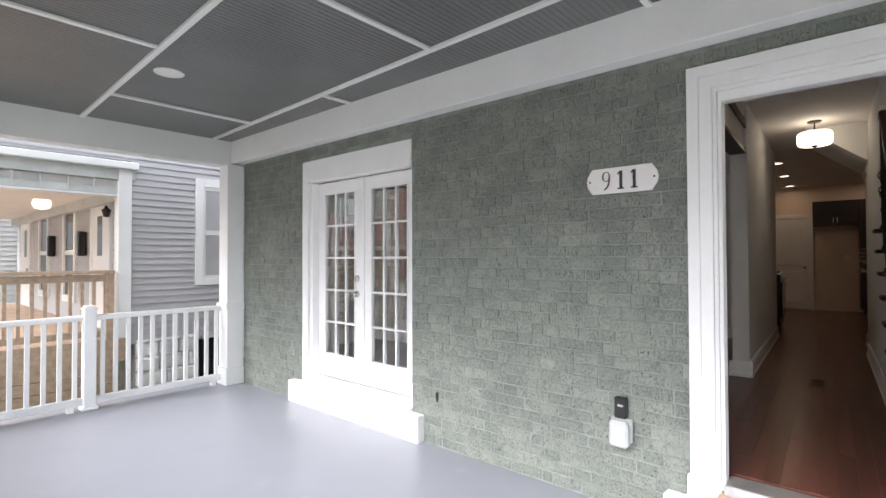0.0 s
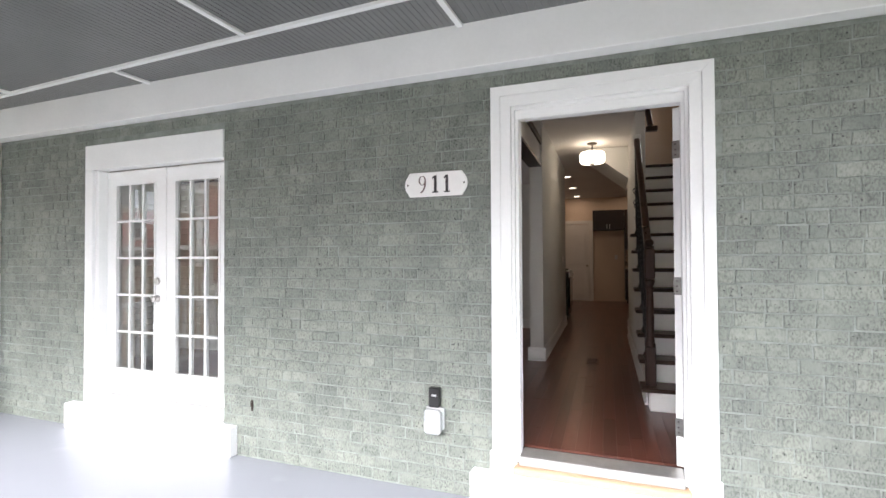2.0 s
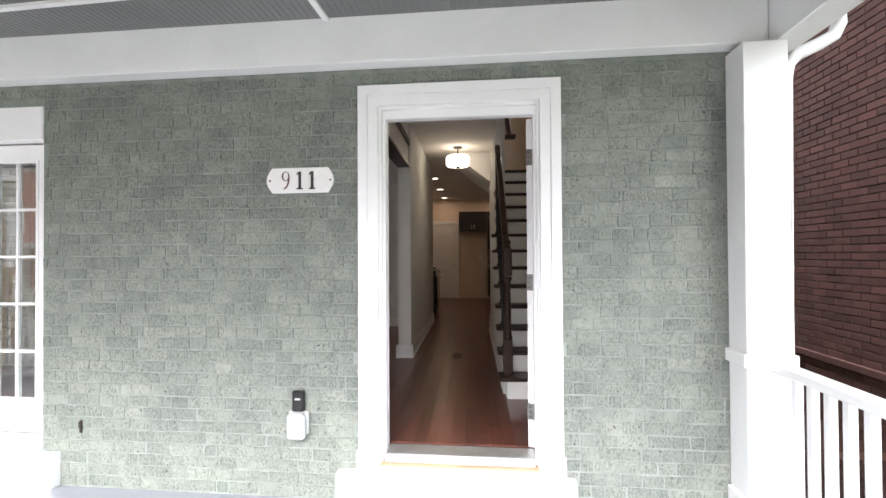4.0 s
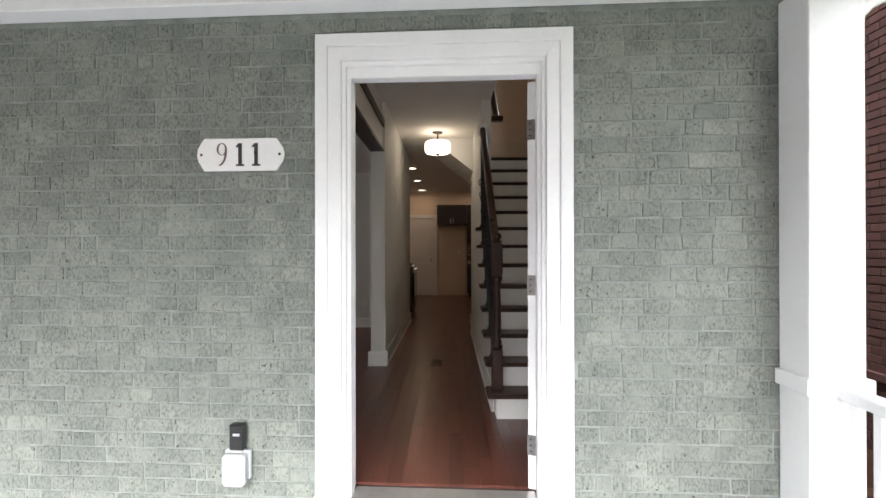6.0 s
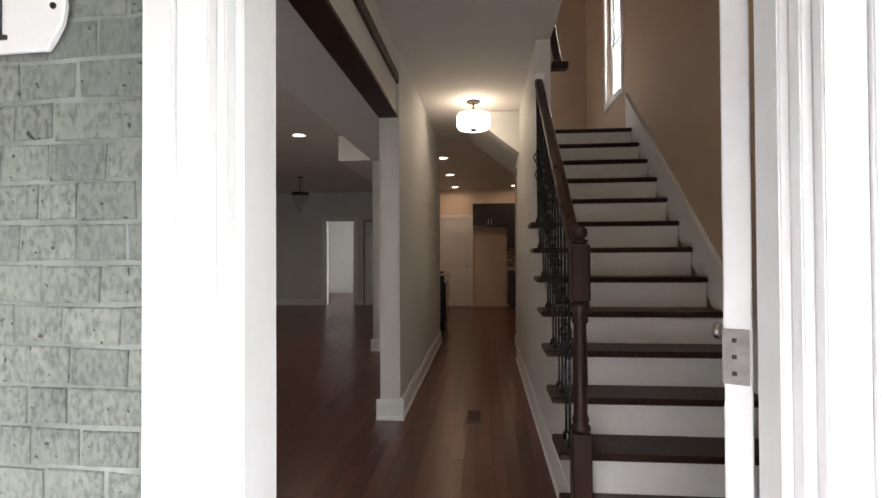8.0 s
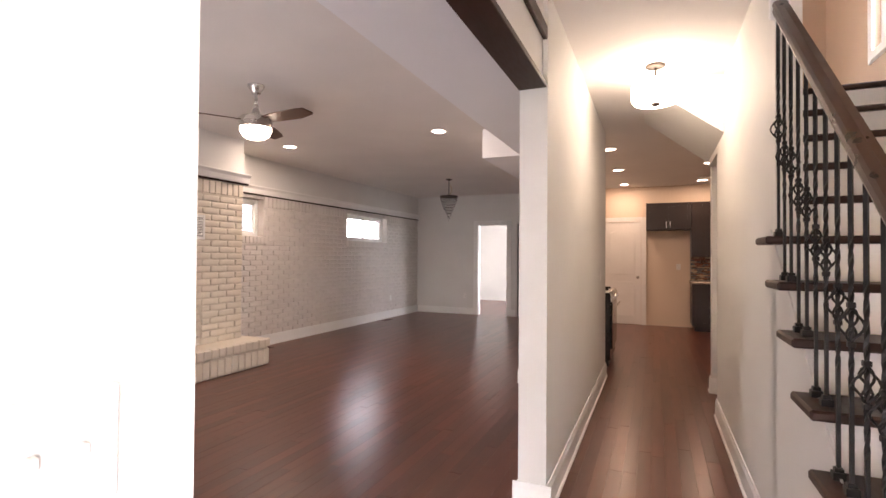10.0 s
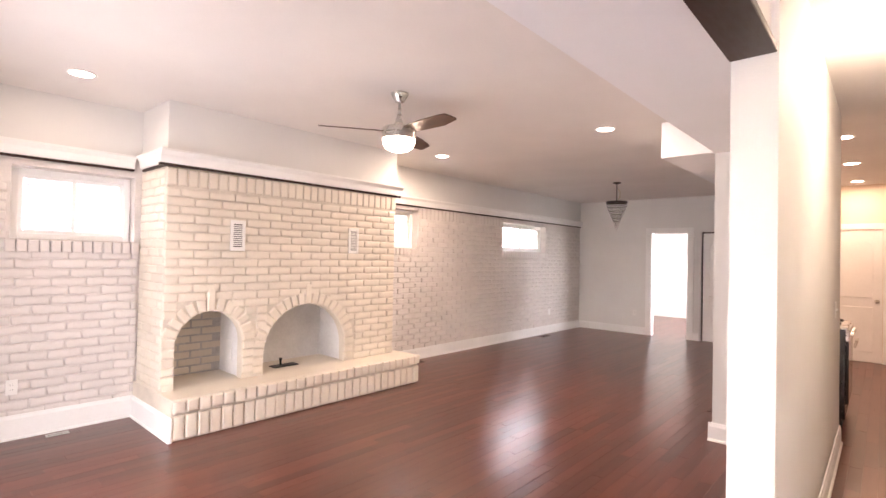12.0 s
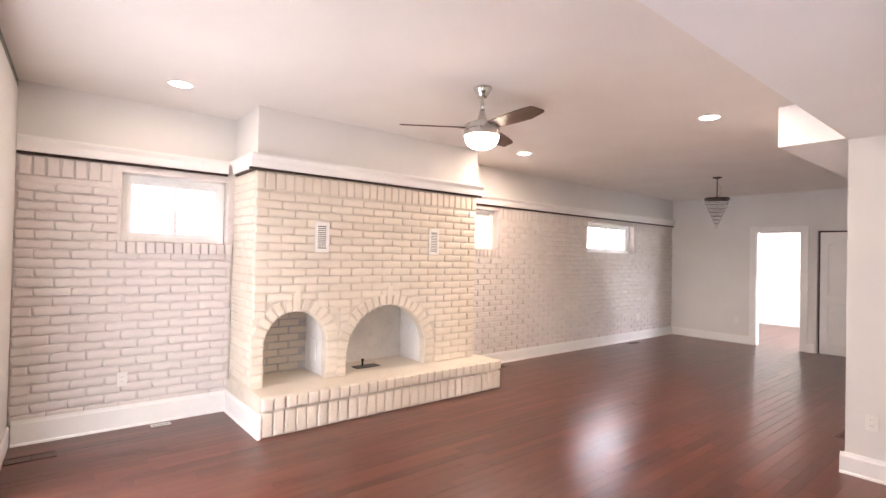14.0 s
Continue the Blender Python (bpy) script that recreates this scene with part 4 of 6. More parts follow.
def brick_mesh(L, H, D, name, mat, rag=0.0, seed=0, r=0.008, waves=1):
    """Brick lying along x, its face towards -y, rounded towards the face; waves splits the long edges into an uneven line."""
    rng = random.Random(seed)
    bm = bmesh.new()
    line = [-1 + 2 * i / waves for i in range(waves + 1)]
    outline = [(u, -1) for u in line] + [(u, 1) for u in reversed(line)]
    shift = [(rng.uniform(-rag, rag), rng.uniform(-rag, rag)) for _ in outline]
    rings = []
    for inset, y in ((0.0, D), (0.0, r * 0.9), (r * 0.35, r * 0.25), (r, 0.0)):
        rings.append([bm.verts.new((u * (L / 2 - inset) + (dx if abs(u) == 1 else 0) + rng.uniform(-rag, rag) * 0.3, y + (rng.uniform(-rag, rag) * 0.25 if y == 0.0 else 0.0), v * (H / 2 - inset * (1.0 if abs(u) == 1 else 0.8)) + dz)) for (u, v), (dx, dz) in zip(outline, shift)])
    n = len(outline)
    for a, b in zip(rings, rings[1:]):
        for i in range(n):
            bm.faces.new((a[i], a[(i + 1) % n], b[(i + 1) % n], b[i]))
    last = rings[-1]
    for i in range(waves):
        bm.faces.new((last[i], last[i + 1], last[n - 2 - i], last[n - 1 - i]))
    return mesh_of(bm, name, mat, smooth=waves > 1)


FACE_X = pose(0, 0, 0, 0, 0, 90)      # a brick whose face looks along +x


def lay(me, parent, m, name="brick"):
    ob = new(name, me)
    ob.parent = parent
    ob.matrix_basis = m
    return ob


BL, BH, JT = 0.235, 0.0745, 0.009
rngb = random.Random(4)
stock = [brick_mesh(BL - 0.006, BH - JT, 0.03, "brick", CREAMBRICK, 0.0035, i, 0.012, 4) for i in range(10)]
half = [brick_mesh(BL / 2 - JT, BH - JT, 0.03, "brick", CREAMBRICK, 0.003, 20 + i, 0.012) for i in range(3)]
soldier = [brick_mesh(0.085 - JT, 0.15, 0.03, "brick", CREAMBRICK, 0.003, 30 + i, 0.012) for i in range(4)]
fire_bricks = []


def fpose(y, z, x=XC, spin=0.0):
    return pose(x - XC + rngb.uniform(-0.003, 0.003), y - 3.6, z) @ FACE_X @ pose(0, 0, 0, rngb.uniform(-0.6, 0.6), spin, rngb.uniform(-0.8, 0.8))


row, z = 0, HT + BH / 2
while z < 2.05:
    y = CY0 + (0.0 if row % 2 else -BL / 2)
    while y < CY1 - 0.02:
        y0, y1 = max(y, CY0), min(y + BL, CY1)
        mid = (y0 + y1) / 2
        if y1 - y0 > 0.05 and not any(arch_cut(q, z, 0.115) for q in (y0 + 0.03, mid, y1 - 0.03)):
            full = y1 - y0 > BL * 0.8
            fire_bricks.append((rngb.choice(stock if full else half), fpose(mid, z)))
        elif y1 - y0 > 0.15 and not arch_cut(y0 + 0.05, z, 0.12):
            fire_bricks.append((rngb.choice(half), fpose(y0 + BL / 4, z)))
        elif y1 - y0 > 0.15 and not arch_cut(y1 - 0.05, z, 0.12):
            fire_bricks.append((rngb.choice(half), fpose(y1 - BL / 4, z)))
        y += BL
    row += 1
    z += BH
y = CY0 + 0.0425
while y < CY1 - 0.02:
    fire_bricks.append((rngb.choice(soldier), fpose(y, 2.132)))
    y += 0.0866
# voussoirs
vous = [brick_mesh(0.078 - 0.010, 0.118, 0.035, "brick", CREAMBRICK, 0.003, 50 + i, 0.012) for i in range(4)]
key = brick_mesh(0.07, 0.20, 0.04, "brick", CREAMBRICK, 0.002, 60, 0.012)
for c, w, s in (A1, A2):
    n = int(math.pi * (w + 0.06) / 0.082)
    n += 1 - n % 2
    for i in range(n):
        a = math.pi * (i + 0.5) / n
        big = i == n // 2
        rr = w + (0.10 if big else 0.061)
        fire_bricks.append((key if big else rngb.choice(vous), pose(0.004 if big else 0.002, c + rr * math.cos(a) - 3.6, s + rr * math.sin(a)) @ FACE_X @ pose(0, 0, 0, 0, 90 - math.degrees(a), 0)))
    zz = s - 0.045
    while zz > HT + 0.02:
        for sg in (-1, 1):
            fire_bricks.append((rngb.choice(half), fpose(c + sg * (w + 0.058), zz)))
        zz -= BH
# hearth: a course of headers over a course of soldiers
up = [brick_mesh(0.098 - JT, 0.098, 0.05, "brick", CREAMBRICK, 0.003, 70 + i, 0.014) for i in range(4)]
dn = [brick_mesh(0.098 - JT, 0.19, 0.05, "brick", CREAMBRICK, 0.003, 80 + i, 0.014) for i in range(4)]
y = 2.285 + 0.049
while y < 5.02:
    fire_bricks.append((rngb.choice(up), fpose(y, HT - 0.052, XHE + 0.022)))
    fire_bricks.append((rngb.choice(dn), fpose(y, 0.106, XHE)))
    y += 0.098
for i in range(4):
    x = XC + 0.03 + i * 0.078
    fire_bricks.append((rngb.choice(up), pose(x - XC, 5.035 - 3.6, HT - 0.052) @ pose(0, 0, 0, 0, 0, 180)))
    fire_bricks.append((rngb.choice(dn), pose(x - XC, 5.035 - 3.6, 0.106) @ pose(0, 0, 0, 0, 0, 180)))
# side of the breast that faces the front
row, z = 0, 0.04
while z < 2.2:
    x = XB + (0.0 if row % 2 else -BL / 2)
    while x < XC - 0.05:
        x0, x1 = max(x, XB + 0.01), min(x + BL, XC - 0.031)
        if x1 - x0 > 0.1:
            fire_bricks.append((rngb.choice(stock if x1 - x0 > 0.2 else half), pose((x0 + x1) / 2 - XC, CY0 - 3.6, z + BH / 2)))
        x += BL
    row += 1
    z += BH
# whitewashed bricks at the back of the small firebox
wb = [brick_mesh(0.20, 0.06, 0.02, "brick", LIME, 0.002, 90 + i, 0.01) for i in range(3)]
for r in range(8):
    for i in range(3):
        y = A1[0] - 0.29 + (0.0 if r % 2 else -0.1) + i * 0.213 + 0.1
        if A1[0] - 0.25 < y < A1[0] + 0.25:
            fire_bricks.append((wb[(r + i) % 3], pose(-0.10 - 0.415, y - 3.6, HT + 0.04 + r * 0.073) @ FACE_X))

for i, y in enumerate((2.915, 4.247)):
    v = thing("wall_vent", "small white upright louvred vent in the chimney breast", "vent", pose(XC + 0.004, y, 1.657), group="chimney vents")
    part("frame", boxes((0, 0.012, -0.07, -0.042, -0.14, 0.14), (0, 0.012, 0.042, 0.07, -0.14, 0.14), (0, 0.012, -0.042, 0.042, 0.105, 0.14), (0, 0.012, -0.042, 0.042, -0.14, -0.105), bev=0.002), PLATEWHITE, v)
    part("backing", boxes((-0.004, 0.001, -0.042, 0.042, -0.105, 0.105)), BLACKPL, v)
    for j in range(11):
        bm = boxes((-0.004, 0.004, -0.042, 0.042, -0.0045, 0.0045))
        bmesh.ops.transform(bm, matrix=pose(0.006, 0, -0.09 + j * 0.018, 0, -35, 0), verts=bm.verts)
        part("slat", bm, PLATEWHITE, v)
gp = thing("gas_plate", "black gas burner plate with an upright key valve", "burner", pose(XC - 0.24, 3.57, HT))
part("plate", boxes((-0.06, 0.06, -0.14, 0.14, 0.0, 0.008), bev=0.002), IRON, gp)
part("valve", lathe([(0.0, 0.008), (0.012, 0.008), (0.010, 0.05), (0.016, 0.06), (0.016, 0.08), (0.0, 0.085)], 12, pose(-0.02, -0.03, 0)), IRON, gp, smooth=True)
cb = thing("firebox_hatch", "white clean-out hatch in the small firebox", "hatch", pose(XC - 0.30, A1[0] + A1[1] + 0.012, 0.55))
part("cover", boxes((-0.06, 0.06, -0.01, 0.0, -0.1, 0.1), bev=0.003), PLATEWHITE, cb)

# ---- ceiling fan ----
FX_, FY_ = -3.19, 3.40
fan = thing("ceiling_fan", "brushed nickel ceiling fan with three walnut blades and lit bowl", "ceiling fan", pose(FX_, FY_, CZ))
part("canopy", lathe([(0.0, -0.001), (0.068, -0.001), (0.068, -0.012), (0.050, -0.045), (0.036, -0.062), (0.036, -0.072), (0.0, -0.074)], 28), STEEL, fan, smooth=True)
part("downrod", lathe([(0.013, -0.07), (0.013, -0.19)], 14), STEEL, fan, smooth=True)
part("motor_cone", lathe([(0.018, -0.165), (0.022, -0.19), (0.034, -0.235), (0.060, -0.272), (0.0, -0.273)], 28), STEEL, fan, smooth=True)
part("motor_housing", lathe([(0.0, -0.272), (0.125, -0.274), (0.133, -0.285), (0.133, -0.318), (0.128, -0.321), (0.133, -0.325), (0.133, -0.365), (0.0, -0.367)], 36), STEEL, fan, smooth=False)
part("light_bowl", lathe([(0.126, -0.366), (0.124, -0.392), (0.108, -0.425), (0.075, -0.448), (0.035, -0.459), (0.0, -0.462)], 32), FANGLASS, fan, "lit frosted glass bowl", smooth=True)
for a in (-5, 115, 235):
    bm = bmesh.new()
    out = [(0.12, -0.05), (0.20, -0.062), (0.34, -0.07), (0.50, -0.07), (0.572, -0.062), (0.585, -0.05), (0.612, 0.022), (0.60, 0.036), (0.46, 0.066), (0.28, 0.058), (0.12, 0.045)]
    prism(bm, out, -0.004, 0.004, "z")
    bmesh.ops.transform(bm, matrix=pose(0, 0, -0.302, 0, 0, a) @ pose(0, 0, 0, -14, 0, 0), verts=bm.verts)
    bl = part("blade", bm, FANBLADE, fan, "walnut veneer blade")
    bm = boxes((0.10, 0.17, -0.022, 0.022, -0.010, -0.005))
    bmesh.ops.transform(bm, matrix=pose(0, 0, -0.302, 0, 0, a) @ pose(0, 0, 0, -14, 0, 0), verts=bm.verts)
    part("blade_bracket", bm, STEEL, bl)

# ---- chandelier ----
ch = thing("chandelier", "small tapered crystal chandelier with bronze frame and chain", "chandelier", pose(-3.62, 8.65, CZ))
part("canopy", lathe([(0.0, -0.001), (0.065, -0.001), (0.062, -0.012), (0.02, -0.025), (0.0, -0.026)], 24), BRONZE, ch, smooth=True)
part("stem", lathe([(0.008, -0.02), (0.008, -0.30)], 8), BRONZE, ch)
bm = bmesh.new()
sweep(bm, [(0.012, 0, -0.10), (0.05, 0.01, -0.16), (0.045, 0.02, -0.24), (0.01, 0.0, -0.29)], 0.005, 6)
part("cord", bm, surf("brass_chain", (0.5, 0.38, 0.15), 0.35, metal=0.9), ch, "slack brass chain")
part("top_ring", lathe([(0.145, -0.31), (0.165, -0.31), (0.170, -0.34), (0.15, -0.345), (0.145, -0.335), (0.145, -0.31)], 32, caps=False), BRONZE, ch, smooth=True)
for j in range(7):
    r, z = 0.15 - j * 0.0215, -0.36 - j * 0.055
    part("tier_ring", lathe([(r - 0.004, z + 0.004), (r + 0.004, z + 0.004), (r + 0.004, z - 0.004), (r - 0.004, z - 0.004), (r - 0.004, z + 0.004)], 24, caps=False), BRONZE, ch)
    n = max(5, int(2 * math.pi * r / 0.034))
    bm = bmesh.new()
    for i in range(n):
        a = 2 * math.pi * (i + 0.5 * (j % 2)) / n
        bmesh.ops.create_icosphere(bm, subdivisions=1, radius=0.014, matrix=pose(r * math.cos(a), r * math.sin(a), z - 0.024) @ Matrix.Diagonal((0.9, 0.9, 1.6, 1)))
    part("crystal_row", bm, CRYSTAL, ch, "row of cut crystal drops")
part("finial", lathe([(0.0, -0.72), (0.018, -0.735), (0.014, -0.76), (0.0, -0.775)], 10), CRYSTAL, ch)


# ---- downlights ----
def downlight(x, y, z=CZ, power=0.9, lit=True, m=None, r=0.075, tone=(1.0, 0.82, 0.63)):
    t = thing("downlight", "recessed ceiling downlight, lit, with white trim ring" if lit else "recessed porch downlight, unlit, with white trim ring", "downlight", (m or Matrix()) @ pose(x, y, z), group="recessed downlights")
    part("trim_ring", lathe([(r, -0.001), (r + 0.02, -0.001), (r + 0.018, -0.008), (r, -0.006), (r, -0.001)], 28, caps=False), PLATEWHITE, t, smooth=False)
    part("lens", lathe([(0.0, -0.002), (r, -0.002), (r - 0.004, -0.005), (0.0, -0.005)], 28), CANLENS if lit else PLATEWHITE, t)
    if lit and power:
        la = bpy.data.lights.new("downlight_beam", "AREA")
        la.shape, la.size, la.energy, la.color = "DISK", 0.12, power, tone
        lo = new("downlight_beam", la)
        lo.matrix_world = pose(x, y, z - 0.012)


downlight(-4.69, 1.67, power=0.09)
downlight(-2.38, 5.36, power=0.72)
downlight(-4.52, 5.38, power=0.68)
for x_, y_ in ((-0.67, 7.05), (-0.67, 8.73), (-0.67, 10.45), (0.63, 8.55), (0.67, 10.35)):
    downlight(x_, y_, power=0.30, tone=(1.0, 0.69, 0.46))
downlight(-3.84, -1.50, 2.615, lit=False, m=PORCH, r=0.085)

# ---- sockets, switch, floor vents ----


def wall_plate(name, label, m, w, h, kind):
    t = thing(name, label, name.split("_")[-1], m)
    part("cover_plate", boxes((-w / 2, w / 2, -0.006, 0, -h / 2, h / 2), bev=0.002), PLATEWHITE, t)
    if kind == "socket":
        for dz in (-0.02, 0.02):
            o_ = part("outlet", boxes((-0.016, 0.016, -0.008, -0.0055, dz - 0.014, dz + 0.014), bev=0.002), PLATEWHITE, t)
            part("slot", boxes((-0.008, -0.006, -0.0085, -0.0078, dz - 0.005, dz + 0.005), (0.006, 0.008, -0.0085, -0.0078, dz - 0.005, dz + 0.005)), BLACKPL, o_)
    else:
        n = max(1, round(w / 0.058))
        for i in range(n):
            x = (i - (n - 1) / 2) * 0.046
            bm = boxes((x - 0.005, x + 0.005, -0.018, -0.005, -0.004, 0.010), bev=0.002)
            part("toggle", bm, PLATEWHITE, t)
            part("screw", boxes((x - 0.003, x + 0.003, -0.0075, -0.0058, 0.027, 0.033)), PLATEWHITE, t)
    return t


wall_plate("light_switch", "white double switch plate beside the front door", pose(-0.6955, 0.548, 1.135, 0, 0, 87), 0.13, 0.13, "switch")
wall_plate("light_switch", "white switch plate on the hall wall", pose(HXL + 0.001, 5.57, 1.16, 0, 0, 90), 0.072, 0.116, "switch")
wall_plate("wall_socket", "white socket plate low on the painted brick", pose(XB + 0.004, 1.44, 0.41, 0, 0, 90), 0.075, 0.118, "socket")
wall_plate("wall_socket", "white socket plate low on the painted brick", pose(XB + 0.004, 9.75, 0.43, 0, 0, 90), 0.075, 0.118, "socket")
wall_plate("wall_socket", "white socket plate on the pale grey closet wall", pose(-1.29, 5.438, 0.40), 0.075, 0.118, "socket")
wall_plate("wall_socket", "white socket plate on the grey back wall", pose(-4.22, YB - 0.001, 0.43), 0.075, 0.118, "socket")
wall_plate("wall_socket", "white socket plate on the kitchen wall", pose(0.30, KY - 0.001, 1.17), 0.075, 0.118, "socket")


def floor_vent(x, y, rz, col, label, size=1.0):
    t = thing("floor_vent", label, "vent", pose(x, y, 0.002, 0, 0, rz) @ Matrix.Diagonal((size, size, 1, 1)))
    part("frame", boxes((-0.15, 0.15, -0.065, -0.045, 0, 0.006), (-0.15, 0.15, 0.045, 0.065, 0, 0.006), (-0.15, -0.13, -0.045, 0.045, 0, 0.006), (0.13, 0.15, -0.045, 0.045, 0, 0.006), bev=0.002), col, t)
    for i in range(13):
        x_ = -0.12 + i * 0.02
        part("slat", boxes((x_ - 0.004, x_ + 0.004, -0.045, 0.045, 0, 0.004)), col, t)


VENTBROWN = surf("brown_vent_enamel", (0.09, 0.045, 0.035), 0.4)
floor_vent(-5.10, 0.86, 90, VENTBROWN, "brown metal floor register by the front wall")
floor_vent(-1.62, 6.45, 90, VENTBROWN, "brown metal floor register by the closet wall")
floor_vent(-0.10, 2.95, 90, VENTBROWN, "brown metal floor register in the hall")
floor_vent(-5.34, 1.72, 90, surf("white_vent_enamel", (0.6, 0.6, 0.58), 0.4), "white metal floor register under the brick wall", 0.5)
floor_vent(-5.28, 5.75, 90, VENTBROWN, "brown metal floor register under the brick wall")
floor_vent(-5.28, 9.3, 90, VENTBROWN, "brown metal floor register under the brick wall")

# ---- doors of the back wall ----
d4 = thing("door_4", "open white doorway into the bright back room", "door", pose(0, YB, 0), kind="structure")
x0, x1, _, zt = RD
part("casing", boxes((x0 - 0.10, x0, -0.018, 0, 0, zt + 0.09), (x1, x1 + 0.10, -0.018, 0, 0, zt + 0.09), (x0, x1, -0.018, 0, zt, zt + 0.09), bev=0.003), WHITE, d4)
part("jamb", boxes((x0, x0 + 0.018, 0.001, 0.12, 0, zt), (x1 - 0.018, x1, 0.001, 0.12, 0, zt), (x0 + 0.018, x1 - 0.018, 0.001, 0.12, zt - 0.018, zt)), WHITE, d4)


def panel_door(name, label, m, w, h, cased=True):
    t = thing(name, label, "door", m, kind="structure")
    part("slab", boxes((-w / 2, w / 2, 0, 0.035, 0.008, h), bev=0.002), WHITE, t)
    # a tall arched panel over a square one
    for z0, z1, arch in ((0.16, 0.86, False), (1.0, h - 0.16, True)):
        bm = bmesh.new()
        hw = w / 2 - 0.11
        poly = [(-hw, z0), (hw, z0)]
        if arch:
            poly += [(hw * math.cos(math.pi * i / 10), z1 - 0.08 + 0.08 * math.sin(math.pi * i / 10)) for i in range(11)]
        else:
            poly += [(hw, z1), (-hw, z1)]
        prism(bm, poly, -0.007, -0.0005, "y")
        bmesh.ops.bevel(bm, geom=[e for e in bm.edges if all(v.co.y < -0.006 for v in e.verts)], offset=0.006, segments=1, affect="EDGES")
        part("raised_panel", bm, WHITE, t)
    part("knob", lathe([(0.0, 0.0), (0.03, 0.0), (0.03, 0.006), (0.011, 0.01), (0.011, 0.03), (0.026, 0.04), (0.024, 0.055), (0.0, 0.06)], 16, pose(w / 2 - 0.06, 0.0, 0.95, 90, 0, 0)), STEEL, t, "satin nickel knob", smooth=True)
    if cased:
        part("casing", boxes((-w / 2 - 0.10, -w / 2 - 0.004, -0.02, -0.002, 0, h + 0.10), (w / 2 + 0.004, w / 2 + 0.10, -0.02, -0.002, 0, h + 0.10), (-w / 2 - 0.004, w / 2 + 0.004, -0.02, -0.002, h + 0.005, h + 0.10), bev=0.003), WHITE, t)
    return t


door_5 = panel_door("door_5", "closed white two-panel closet door", pose(-2.570, YB + 0.012, 0), 0.735, 2.05, False)
# no real jamb: dark backing board that paints the gap's shade
part("jamb", boxes((-0.398, 0.368, 0.05, 0.08, 0.0, 2.078)), DARKWOOD, door_5, "dark board standing in for the shaded closet door gap")
panel_door("door_6", "closed white arched two-panel door at the hall end", pose(-0.73, KY - 0.037, 0), 0.70, 2.06)

# ---- hall lamp ----
hl = thing("ceiling_lamp", "semi-flush ceiling lamp with a lit white glass drum", "ceiling lamp", pose(-0.115, 4.19, CZ))
part("canopy", lathe([(0.0, -0.001), (0.07, -0.001), (0.07, -0.012), (0.05, -0.022), (0.0, -0.024)], 28), BRONZE, hl, smooth=True)
part("stem", lathe([(0.008, -0.02), (0.008, -0.30)], 10), BRONZE, hl)
part("shade", lathe([(0.02, -0.132), (0.150, -0.130), (0.168, -0.150), (0.170, -0.20), (0.168, -0.255), (0.150, -0.280), (0.02, -0.284)], 40), LAMPGLASS, hl, "lit white glass drum shade", smooth=True)
part("finial", lathe([(0.0, -0.284), (0.035, -0.285), (0.030, -0.297), (0.012, -0.304), (0.0, -0.306)], 20), BRONZE, hl, smooth=True)
part("knuckle", lathe([(0.008, -0.085), (0.014, -0.09), (0.014, -0.10), (0.008, -0.105)], 12), BRONZE, hl)
entry_lamp = copy_thing(hl, pose(0.59, 1.0, CZ))
DIMGLASS = glow("dim_opal_glass", (1.0, 0.82, 0.50), 0.42)
for ob in entry_lamp.children:
    if ob.name.startswith("shade"):
        ob.data = ob.data.copy()
        ob.data.materials[0] = DIMGLASS
sd = thing("smoke_alarm", "small round alarm under a yellow dust cap", "alarm", pose(-0.06, 2.0, CZ))
part("cap", lathe([(0.0, -0.001), (0.06, -0.001), (0.055, -0.03), (0.0, -0.035)], 20), SMOKE, sd)

# ---- kitchen ----


def cabinet(name, label, x0, x1, y0, y1, z0, z1, doors, face="y", pulls="top"):
    """Cabinet box with doors on its face: -y or -x."""
    t = thing(name, label, "cabinet", pose(x0, y0, z0), group="espresso kitchen cabinets")
    w, d, h = x1 - x0, y1 - y0, z1 - z0
    part("body", boxes((0, w, 0.002, d, 0, h) if face == "y" else (0.002, w, 0, d, 0, h)), CABINET, t)
    span = w if face == "y" else d
    for i in range(doors):
        a, b = span * i / doors + 0.004, span * (i + 1) / doors - 0.004
        lo, hi = 0.006, h - 0.006
        f = 0.055
        rows = [(a, b, -0.018, 0.0, lo, hi)]
        fr = [(a, a + f, -0.024, -0.0182, lo, hi), (b - f, b, -0.024, -0.0182, lo, hi), (a + f, b - f, -0.024, -0.0182, lo, lo + f), (a + f, b - f, -0.024, -0.0182, hi - f, hi)]
        px = b - 0.03 if i % 2 == 0 else a + 0.03
        pz = (lo + 0.09) if pulls == "low" else (hi - 0.09)
        pull = [(px - 0.006, px + 0.006, -0.05, -0.038, pz - 0.06, pz + 0.06), (px - 0.005, px + 0.005, -0.038, -0.0245, pz - 0.05, pz - 0.04), (px - 0.005, px + 0.005, -0.038, -0.0245, pz + 0.04, pz + 0.05)]
        if face == "x":
            rows, fr, pull = [[(q[2], q[3], q[0], q[1], q[4], q[5]) for q in g] for g in (rows, fr, pull)]
        d_ = part("door", boxes(*rows, *fr), CABINET, t)
        part("handle", boxes(*pull), STEEL, d_, "brushed steel bar pull")
    return t


